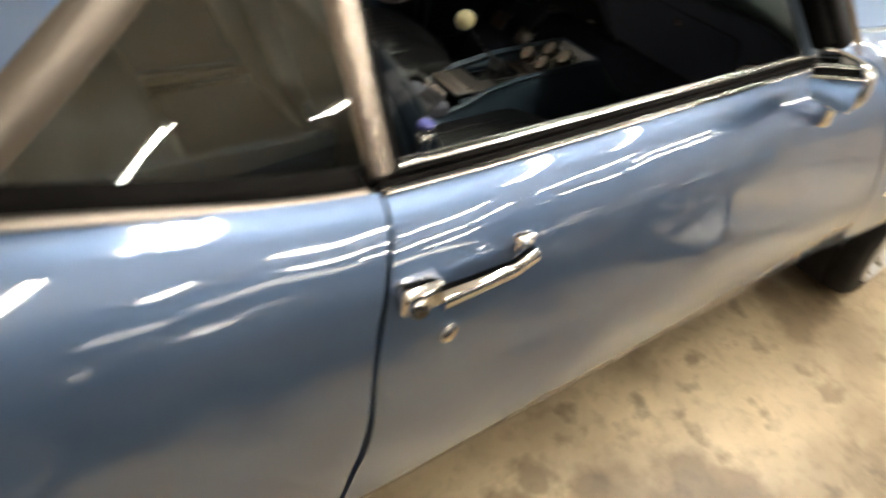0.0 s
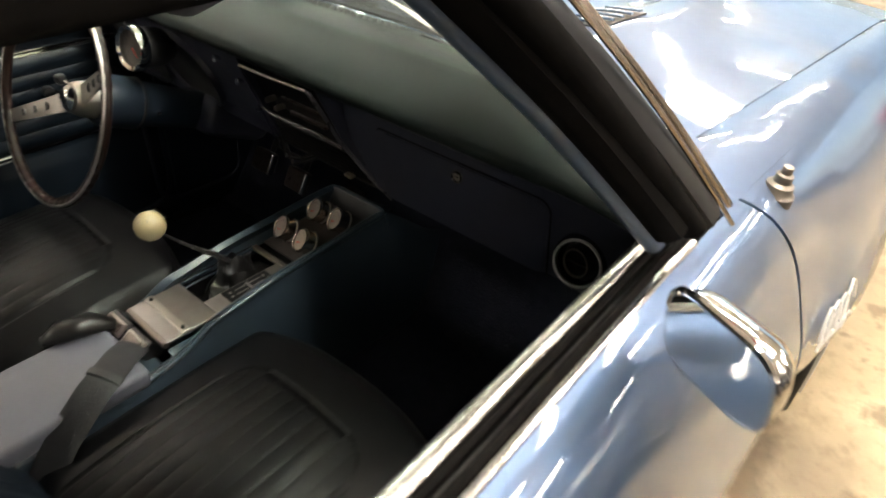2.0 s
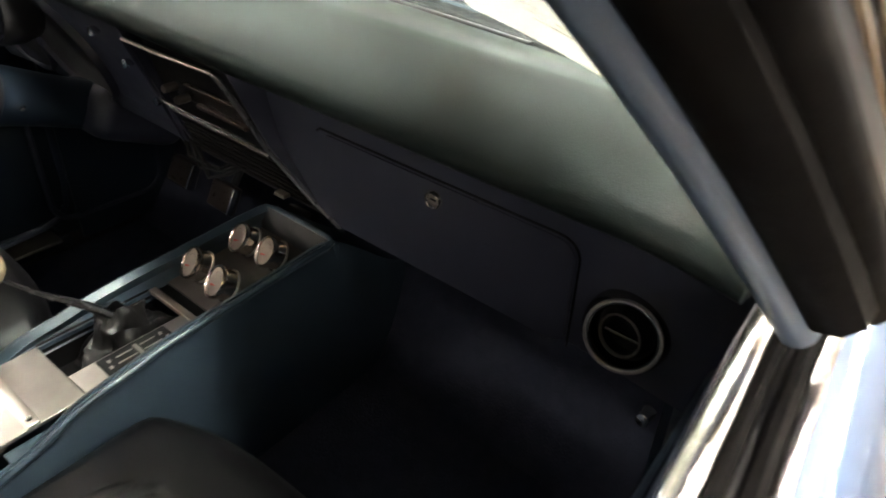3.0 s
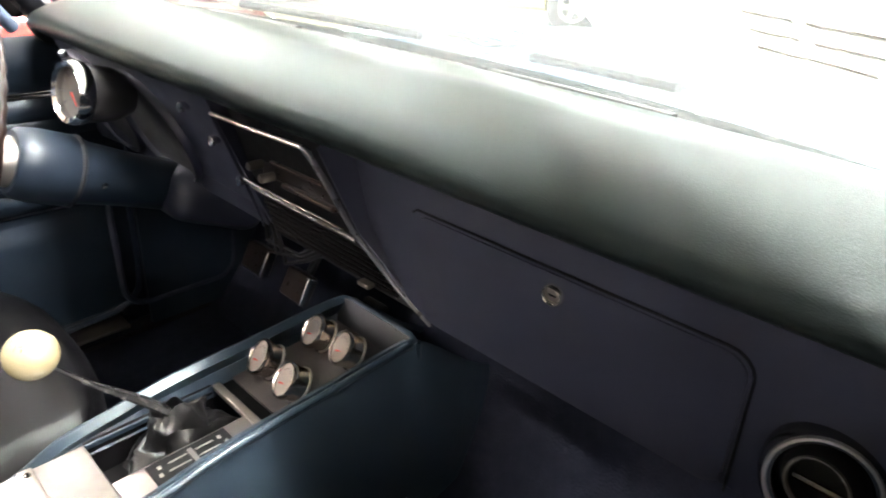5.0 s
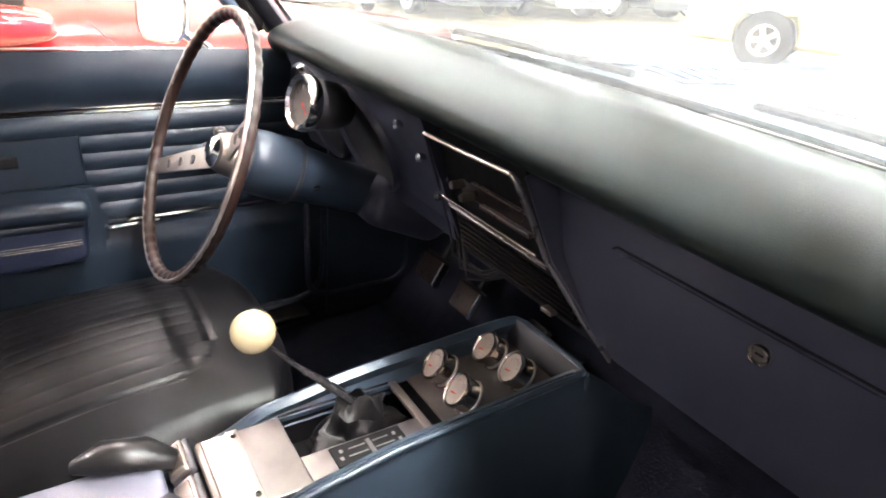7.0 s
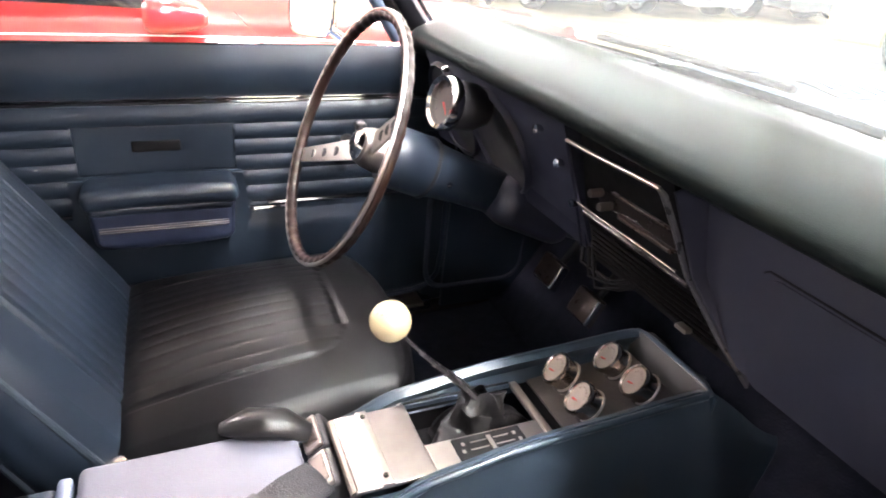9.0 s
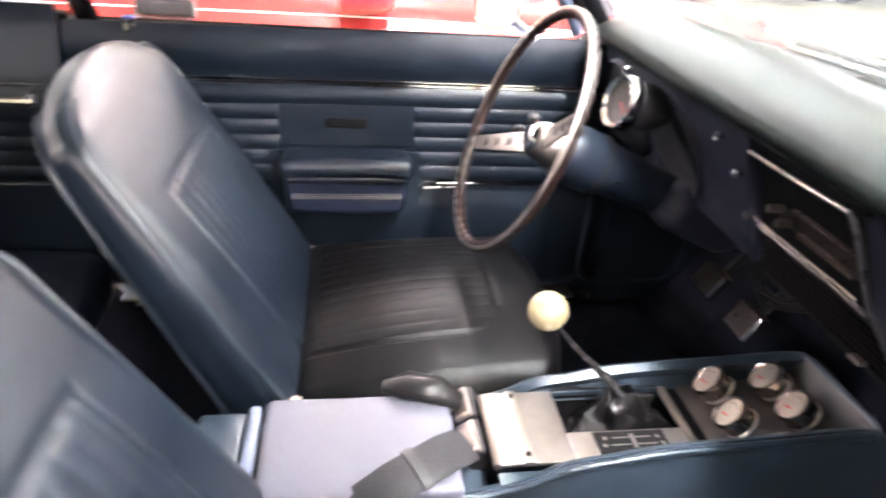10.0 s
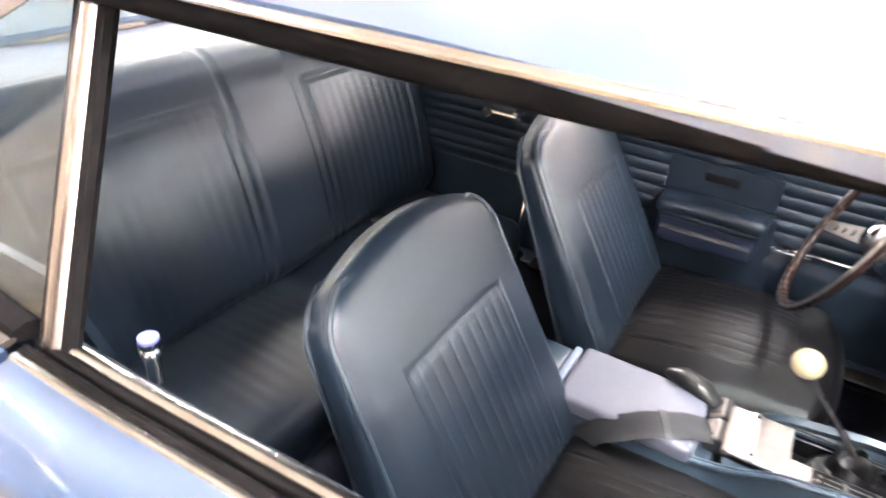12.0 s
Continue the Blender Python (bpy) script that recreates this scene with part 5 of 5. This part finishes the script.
    for dx in (0.0, 0.012, 0.022):
        sweep(bm, [(-0.14 + dx, 0.07, 0.73), (-0.12 + dx * 2, 0.06, 0.69 - dx), (-0.06 + dx, 0.07, 0.685), (-0.02 + dx, 0.08, 0.71)], 0.0035, 6)
    part("loose_wire", bm, "deep_black", car, "loose dark wires below the dashboard")


def console():
    X0, X1 = -0.066, 0.106
    zt = 0.548
    def edge(y):
        return curve([(-0.70, 0.500), (-0.45, 0.510), (-0.36, 0.522), (-0.31, 0.536), (-0.265, 0.557), (-0.21, 0.566), (-0.15, 0.576), (-0.08, 0.581), (0.0, 0.584), (0.12, 0.590), (0.15, 0.586), (0.20, 0.55), (0.30, 0.47), (0.42, 0.42)], y)[0]
    def wall(side):
        x = X1 if side > 0 else X0
        def fn(y, v):
            z = edge(y) + (0.27 - edge(y)) * v
            return Vector((x + side * 0.026 * v - side * 0.010 * math.exp(-v * 14), y, z))
        return slab(fn, lin(-0.70, 0.420, 56), [0, 0.01, 0.03, 0.06, 0.1, 0.2, 0.4, 0.7, 1.0], 0.010 * -side)
    con = part("centre_console", wall(1), "console", car, "blue moulded centre console with gauges and shifter")
    part("console_side", wall(-1), "console", con)
    for side, x, inner in ((1, X1 - 0.006, 0.082), (-1, X0 + 0.006, -0.040)):
        part("console_rim", sweep(bmesh.new(), [(x + 0.002 * side, y, edge(y) - 0.005) for y in lin(-0.40, 0.140, 28)], 0.0048, 10), "console", con)
        # sloping inner face from the rim down to the plate
        part("inner_face", slab(lambda y, v, x=x, inner=inner: Vector((x + (inner - x) * v ** 1.3, y, edge(y) - 0.004 + (zt - 0.012 - edge(y)) * v)), lin(-0.345, 0.138, 24), lin(0, 1, 7), 0.004 * side), "console", con)
    part("console_front", slab(lambda x, v: Vector((x, 0.128 + 0.016 * math.sin(v * math.pi / 2), 0.556 + (edge(0.13) - 0.556) * math.sin(v * math.pi / 2))), lin(X0 + 0.004, X1 - 0.004, 12), lin(0, 1, 8), 0.006), "black", con)
    part("front_rim", sweep(bmesh.new(), [(X0 + 0.006, 0.132, edge(0.13) - 0.006), (X0 + 0.010, 0.146, edge(0.13) - 0.005), (X0 + 0.026, 0.152, edge(0.13) - 0.005), (X1 - 0.022, 0.152, edge(0.13) - 0.005), (X1 - 0.008, 0.147, edge(0.13) - 0.005), (X1 - 0.006, 0.132, edge(0.13) - 0.006)], 0.0062, 10), "console", con)
    part("front_wall", box(X0, X1, 0.150, 0.158, 0.30, edge(0.13) - 0.008, 0.003), "console", con)
    # brushed shifter plate with a dark well
    for n, (a, b, c, d) in (("shifter_plate", (-0.044, 0.084, -0.345, -0.246)), ("shifter_plate", (0.036, 0.084, -0.2455, -0.074))):
        part(n, box(a, b, c, d, zt - 0.006, zt, 0.0015), "plate_steel", con, "brushed steel shifter plate")
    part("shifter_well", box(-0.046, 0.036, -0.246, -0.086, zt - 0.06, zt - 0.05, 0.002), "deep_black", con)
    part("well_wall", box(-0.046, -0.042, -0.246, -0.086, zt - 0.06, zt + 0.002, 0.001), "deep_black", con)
    part("well_edge", box(-0.042, -0.0395, -0.246, -0.086, zt - 0.006, zt + 0.001, 0.0008), "console", con)
    part("cross_bar", box(-0.044, 0.084, -0.086, -0.0745, zt - 0.006, zt + 0.002, 0.002), "ribbed", con)
    part("cross_gap", box(-0.046, 0.086, -0.074, -0.054, zt - 0.016, zt - 0.006, 0.002), "deep_black", con)
    p = part("shift_pattern", box(0.0405, 0.0765, -0.212, -0.116, zt - 0.001, zt + 0.003, 0.0015), "deep_black", con, "black shift pattern insert")
    for y0, y1, x in ((-0.190, -0.168, 0.0525), (-0.194, -0.168, 0.0645), (-0.158, -0.136, 0.0525), (-0.158, -0.132, 0.0645)):
        part("marking", box(x - 0.0009, x + 0.0009, y0, y1, zt + 0.0028, zt + 0.0036, 0.0003), "brushed", p)
    for x, y in ((0.0525, -0.200), (0.0645, -0.203), (0.0525, -0.128), (0.0645, -0.124)):
        part("marking", box(x - 0.0028, x + 0.0028, y - 0.0022, y + 0.0022, zt + 0.0028, zt + 0.0035, 0.0003), "brushed", p)
    part("marking", box(0.047, 0.071, -0.166, -0.160, zt + 0.0028, zt + 0.0042, 0.0005), "plate_steel", p)
    part("screw_bar", box(-0.044, 0.084, -0.3145, -0.300, zt - 0.001, zt + 0.0035, 0.0015), "brushed", con, "worn bright cross strip")
    for x in (-0.032, 0.072):
        part("screw", lathe(bmesh.new(), [(0.0, 0.0035), (0.003, 0.003), (0.0042, 0.0)], (x, -0.307, zt + 0.003), (0, 0, 1), 10), "dark_chrome", con)
    part("plate_lip", sweep(bmesh.new(), [(-0.042, -0.345, zt - 0.006), (0.082, -0.345, zt - 0.006)], 0.007, 8), "ribbed", con)
    # boot, lever and ball
    def boot(a, v):
        r = 0.044 * (1 - v ** 1.6) + 0.008 + 0.006 * math.sin(9 * v)
        fold = 1 + 0.13 * math.sin(5 * a + 7 * v) + 0.10 * math.sin(3 * a - 11 * v) + 0.05 * math.sin(11 * a + 3 * v)
        return Vector((-0.005 + r * fold * math.cos(a) * 0.85, -0.150 + r * fold * math.sin(a) * 1.25, zt - 0.05 + 0.078 * v + 0.008 * math.sin(14 * v + 2 * a)))
    bm = bmesh.new()
    grid(bm, boot, lin(0, math.tau, 40)[:-1], lin(0, 1, 16), close_u=True)
    part("shifter_boot", bm, "leather", con, "crumpled black leather shifter boot")
    part("shift_lever", sweep(bmesh.new(), [(-0.007, -0.160, 0.572), (-0.012, -0.180, 0.594), (-0.024, -0.222, 0.632), (-0.032, -0.248, 0.660), (-0.036, -0.266, 0.682)], [0.010, 0.0095, 0.0058, 0.0038, 0.0038], 10, flat=0.6), "lever_steel", con, "dark bent shift lever")
    b = part("shift_ball", lathe(bmesh.new(), [(0.0, -0.0268)] + [(0.0268 * math.cos(radians(a)), 0.0268 * math.sin(radians(a))) for a in range(-75, 90, 15)] + [(0.0, 0.0268)], (-0.038, -0.272, 0.691), (-0.2, -0.3, 0.9), 28), "ball", con, "glossy cream shift ball")
    q = (Vector((0.35, -0.45, 0.8))).normalized().to_track_quat("Z", "Y")
    for a0, a1 in (((-0.007, 0.006), (-0.007, -0.006)), ((0.0, 0.006), (0.0, -0.006)), ((0.007, 0.006), (0.007, -0.006)), ((-0.007, 0.0), (0.007, 0.0))):
        f = lambda a: Vector((-0.038, -0.272, 0.691)) + q @ (Vector((a[0], a[1], 0.0260)).normalized() * 0.0269)
        part("shift_marks", sweep(bmesh.new(), [f(a0), f(a1)], 0.0005, 4), "ink", b)
    # gauge panel with four tilted gauges
    part("gauge_panel", slab(lambda u, v: Vector((-0.050 + 0.140 * u, -0.054 + 0.186 * v, zt - 0.004 + 0.012 * v)), lin(0, 1, 8), lin(0, 1, 8), 0.008), "gauge_base", con, "brown-grey textured gauge panel")
    for x, y, z in ((-0.019, -0.026, 0.5795), (0.046, -0.029, 0.5795), (-0.017, 0.060, 0.5835), (0.043, 0.064, 0.5835)):
        o, ax = Vector((x, y, z)), Vector((-0.30, -0.74, 0.60)).normalized()
        g = part("console_gauge", lathe(bmesh.new(), [(0.0, -0.026), (0.0225, -0.026), (0.0240, -0.024), (0.0228, -0.020), (0.0228, -0.006), (0.0252, -0.004), (0.0258, 0.001), (0.0242, 0.0042), (0.0215, 0.003), (0.0205, 0.0)], o, ax, 32), "gauge_metal", con, "round metal-rimmed auxiliary gauge in a short cup")
        part("back_ring", lathe(bmesh.new(), [(0.0235, -0.0245), (0.0248, -0.0235), (0.0248, -0.0215), (0.0232, -0.0205)], o, ax, 32), "brushed", g, "bright ring round the cup")
        foot = o - ax * 0.020
        part("pedestal", lathe(bmesh.new(), [(0.0, 0.0), (0.014, 0.0), (0.017, zt - 0.002 - foot.z), (0.0, zt - 0.002 - foot.z)], foot, (0, 0, 1), 16), "gauge_base", g)
        part("dial", lathe(bmesh.new(), [(0.0, 0.0018), (0.0210, 0.0012), (0.0210, -0.003), (0.0, -0.003)], o, ax, 28), "gauge_dial", g, "pale dial face")
        qq = ax.to_track_quat("Z", "Y")
        part("needle", sweep(bmesh.new(), [o + ax * 0.003 + qq @ Vector((-0.004, -0.008, 0)), o + ax * 0.003 + qq @ Vector((0.006, -0.003, 0))], [0.0016, 0.0007], 6), "red", g, "red needle")
        for k in range(7):
            a = radians(30 + 20 * k)
            part("dial_mark", sweep(bmesh.new(), [o + ax * 0.0017 + qq @ Vector((0.013 * math.cos(a), 0.013 * math.sin(a), 0)), o + ax * 0.0017 + qq @ Vector((0.016 * math.cos(a), 0.016 * math.sin(a), 0))], 0.0004, 4), "gauge_base", g)
    # rear lid, belt stalks
    part("console_body", box(X0 + 0.002, X1 - 0.002, -0.69, -0.352, 0.30, 0.500, 0.012), "console", con)
    part("console_lid", rbox(bmesh.new(), (0.022, -0.515, 0.519), (0.086, 0.125, 0.018), 0.010, (4, 6, 2)), "lid_vinyl", con, "pale grey-blue vinyl console lid")
    part("lid_hinge", box(X0 + 0.008, X1 - 0.008, -0.662, -0.646, 0.512, 0.531, 0.005), "lid_edge", con, "pale blue lid hinge strip")
    part("rear_tray", box(X0 + 0.008, X1 - 0.008, -0.73, -0.664, 0.48, 0.520, 0.008), "console", con)
    for x in (-0.050, 0.016):
        tilt = Matrix.Rotation(radians(35), 3, "X")
        bk = part("belt_buckle", rbox(bmesh.new(), (x, -0.358, 0.508), (0.031, 0.018, 0.020), 0.006, 2, turn=tilt), "black", con, "black seat belt buckle with a bright face")
        part("buckle_face", rbox(bmesh.new(), (x, -0.372, 0.524), (0.028, 0.013, 0.004), 0.003, 2, turn=tilt), "brushed", bk, "worn metal buckle frame")
        part("buckle_button", rbox(bmesh.new(), (x, -0.3735, 0.5275), (0.021, 0.009, 0.003), 0.002, 2, turn=tilt), "ribbed", bk, "dull push button")
    part("belt_webbing", sweep(bmesh.new(), [(0.030, -0.376, 0.530), (0.062, -0.412, 0.549), (0.100, -0.475, 0.548), (0.127, -0.545, 0.515), (0.140, -0.62, 0.43)], 0.026, 10, flat=0.14, up=(0.3, 0.1, 1)), "webbing", car, "dark woven seat belt strap")
    part("belt_loop", sweep(bmesh.new(), [(0.080, -0.442, 0.5495), (0.087, -0.454, 0.5495)], 0.0285, 10, flat=0.2, up=(0.3, 0.1, 1)), "black", car, "dark webbing keeper")
    part("belt_sleeve", sweep(bmesh.new(), [(-0.048, -0.375, 0.530), (-0.054, -0.405, 0.548), (-0.066, -0.450, 0.550), (-0.076, -0.480, 0.540)], [0.016, 0.024, 0.024, 0.010], 12, flat=0.7, up=(0, 0, 1)), "leather", car, "dark padded belt sleeve")


def door_welt(sign):
    pts = [(0.072, 0.66), (0.072, 0.56), (0.070, 0.42), (0.062, 0.368), (0.040, 0.340), (0.0, 0.328), (-0.10, 0.321), (-0.30, 0.318), (-0.60, 0.318), (-0.95, 0.320)]
    part("door_opening_welt", sweep(bmesh.new(), [(sign * 0.677, y, z) for y, z in pts], 0.0065, 8), "door_trim", car, "blue rubber welt round the door opening")
    part("sill_plate", box(*sorted((sign * 0.700, sign * 0.640)), -1.00, 0.02, 0.300, 0.308, 0.003), "ribbed", car, "dull metal sill plate")


def sun_visor(sign):
    m = Matrix.Translation((sign * 0.350, -0.405, 1.226)) @ Matrix.Rotation(radians(14), 4, "X")
    v = part("sun_visor", rbox(bmesh.new(), (0, 0, 0), (0.225, 0.075, 0.011), 0.010, (10, 6, 1), lambda q, p: Vector((q.x, q.y * (1 - 0.25 * abs(p[0]) ** 4), q.z))), "headliner", car, "folded dark sun visor")
    v.data.transform(m)
    part("visor_rod", sweep(bmesh.new(), [m @ Vector((sign * 0.215, 0.05, 0)), m @ Vector((sign * 0.235, 0.07, 0.01))], 0.005, 8), "chrome", v)


floor_pan()
door_welt(1)
door_welt(-1)
sun_visor(1)
sun_visor(-1)
door_card(1, DOOR_R)
door_card(-1, DOOR_L)
quarter_card(1)
quarter_card(-1)
front_seat(0.346, 0.308, -0.380, -0.628, 0.022)
front_seat(-0.347, -0.358, -0.395, -0.638, 0.012)
rear_seat()
dash()
steering()
console()


# ---- other cars ----
def other_car(m, paint, label, drop=0.0, rs=1.0):
    root = tagged(new("parked_car"), label, "car", group="parked cars")
    # facing +y, centre at the origin
    def bodyfn(y, a):
        half = 0.90 * (1 - 0.10 * abs(y / 2.35) ** 4)
        top = 0.82 - drop - 0.10 * max(0, y / 2.35) ** 2
        prof = [(0, 0.0, 0.24), (0.12, 0.80, 0.24), (0.3, 0.97, 0.42), (0.5, 1.0, 0.60), (0.7, 0.95, 0.74), (0.85, 0.80, 0.81), (1.0, 0.0, 0.86)]
        return prof, half, top
    def fn(y, t):
        s, sg = (t, 1) if t <= 1 else (2 - t, -1)
        prof, half, top = bodyfn(y, 0)
        x, z = curve(prof, s)
        low = 0.24
        z = low + (z - low) * (top - low) / 0.58
        for a in (1.37, -1.37):
            d = abs(y - a)
            if d < 0.371 and 0.1 < s < 0.55:
                lim = 0.33 + math.sqrt(max(0.0, 0.138 - d * d))
                if z < lim:
                    x *= 0.80
        return Vector((sg * x * half, y, z))
    ys = sorted(set(lin(-2.32, 2.32, 40)) | {a + 0.371 * math.cos(k * math.pi / 20) for a in (1.37, -1.37) for k in range(21)})
    bm = bmesh.new()
    rows = grid(bm, fn, ys, [i / 16 for i in range(33)])
    for r in (rows[0], rows[-1]):
        bm.faces.new(r[:-1])
    bmesh.ops.remove_doubles(bm, verts=bm.verts, dist=1e-4)
    part("body", bm, paint, root)
    def cabin(u, v):
        y = -1.55 + 1.95 * u
        h = math.sin(math.pi * min(1, max(0, u))) ** 0.45
        k = abs(v) ** 3
        return Vector((v * (0.78 - 0.16 * h), y, 0.80 - drop + 0.50 * h * (1 - 0.12 * k) * (1 if abs(v) < 0.999 else 0.0)))
    part("cabin_glass", slab(cabin, lin(0.02, 0.98, 30), lin(-1, 1, 24), 0.004), "dark_glass", root, "dark side and rear glass")
    part("roof", slab(lambda u, v: cabin(u, v) + Vector((0, 0, 0.012)), lin(0.36, 0.66, 14), lin(-0.88, 0.88, 14), 0.012), paint, root)
    for sg in (1, -1):
        for a in (1.37, -1.37):
            wheel_set(sg * 0.80, a, root, sg, rs=rs)
        part("pinstripe", sweep(bmesh.new(), [fn(y, 0.685 if sg > 0 else 1.315) + Vector((sg * 0.001, 0, 0)) for y in lin(-2.1, 2.1, 40)], 0.0032, 6), "white_line", root, "thin pale pinstripe")
        part("door_mirror", rbox(bmesh.new(), (sg * 0.95, 0.42 - 2 * drop, 0.865 - 1.6 * drop), (0.105, 0.085, 0.058), 0.035, 4, lambda q, p: Vector((q.x, q.y * (1.6 if p[1] > 0 else 1), q.z * (1 - 0.3 * max(0, p[1]))))), paint, root, "body-coloured wing mirror")
        part("mirror_stalk", box(min(sg * 0.83, sg * 0.93), max(sg * 0.83, sg * 0.93), 0.38 - 2 * drop, 0.46 - 2 * drop, 0.77 - drop, 0.835 - 1.4 * drop, 0.01), "black", root)
        part("door_handle", box(min(sg * 0.86, sg * 0.905), max(sg * 0.86, sg * 0.905), -0.56, -0.34, 0.655, 0.715, 0.012), "black", root, "recessed dark door handle")
        part("handle_trim", sweep(bmesh.new(), [(sg * 0.907, -0.45 + a * 1.05, 0.685 + b * 1.1) for a, b in rounded(0.22, 0.062, 0.012)], 0.004, 6, closed=True), "anod", root)
        part("shut_line", sweep(bmesh.new(), [fn(0.62 + 0.10 * ((2 * s if sg > 0 else 2 * s) - 0.6), (0.86 - 0.5 * s) if sg > 0 else 2 - (0.86 - 0.5 * s)) for s in lin(0, 1, 10)], 0.003, 6), "black", root)
        part("tail_lamp", rbox(bmesh.new(), (sg * 0.55, -2.30, 0.66), (0.16, 0.04, 0.05), 0.02, 2), "red", root)
        part("headlamp", lathe(bmesh.new(), [(0.0, 0.03), (0.06, 0.02), (0.085, 0.0), (0.09, -0.05)], (sg * 0.60, 2.30, 0.62), (0, 1, 0), 20), "chrome", root)
    for y, s in ((2.36, 1), (-2.36, -1)):
        part("bumper", sweep(bmesh.new(), [(u * 0.82, y - s * 0.10 * u * u, 0.45) for u in lin(-1, 1, 14)], 0.05, 8, flat=1.4, up=(0, 0, 1)), "chrome", root)
    root.matrix_basis = m
    return root


def parked():
    other_car(pose(-3.02, -0.78, 0), "red_paint", "bright red coupe with a thin pale pinstripe, parked alongside", 0.06)
    y = other_car(pose(-3.22, 8.32, 0, 0, 0, 115), "yellow_paint", "yellow coupe parked across the hall", rs=0.70)
    other_car(pose(2.84, -0.22, 0), "dark_paint", "dark blue coupe with spoked alloy wheels, parked alongside")
    other_car(pose(0.97, 10.4, 0, 0, 0, 92), "red_paint", "red car parked at the far side", rs=0.80)
    for x, yy, p, r in ((-10.8, 3.5, "silver_paint", -92), (-10.65, 5.95, "dark_paint", -91), (-10.55, 8.05, "silver_paint", -90), (-10.4, 10.2, "dark_paint", -88), (-10.4, 12.6, "silver_paint", -88)):
        other_car(pose(x, yy, 0, 0, 0, r), p, "parked car with a chrome bumper in the far row")


def hall_fittings():
    hall()
    # the x = 1.0 battens are added to brighten console, dash pad and hood
    rows = {-10.6: (4.5, 9.3), -7.4: (-6.4, 2.1, 6.9, 12.6), -4.2: (-6.4, -3.4, -0.3, 2.1, 6.9, 9.3, 12.6), -1.0: (-6.4, 4.5, 9.3, 12.6), 1.0: (0.12, 0.32, 1.9, 3.0), 4.7: (-6.4, -0.3, 2.1, 4.5, 6.9, 9.3),
            7.2: (-0.3, 4.5, 9.3), 9.8: (-6.4, -0.3, 2.1, 4.5, 9.3), 12.9: (-0.3, 2.1, 6.9)}
    for x, ys in rows.items():
        for y in ys:
            ceiling_light(x, y, 2.2, "x")
    for y in (-3.4, 3.2, 9.0):
        root = tagged(new("steel_column"), "brown painted steel column on the hall floor", "column", group="hall columns")
        part("web", box(-0.01, 0.01, -0.10, 0.10, 0, 4.2, 0.003), "steel", root)
        for s in (-1, 1):
            part("flange", box(-0.10, 0.10, s * 0.10 - 0.01, s * 0.10 + 0.01, 0, 4.2, 0.003), "steel", root)
        part("base_plate", box(-0.17, 0.17, -0.17, 0.17, 0, 0.02, 0.004), "steel", root)
        root.matrix_basis = pose(4.6, y, 0)


hall_fittings()
parked()
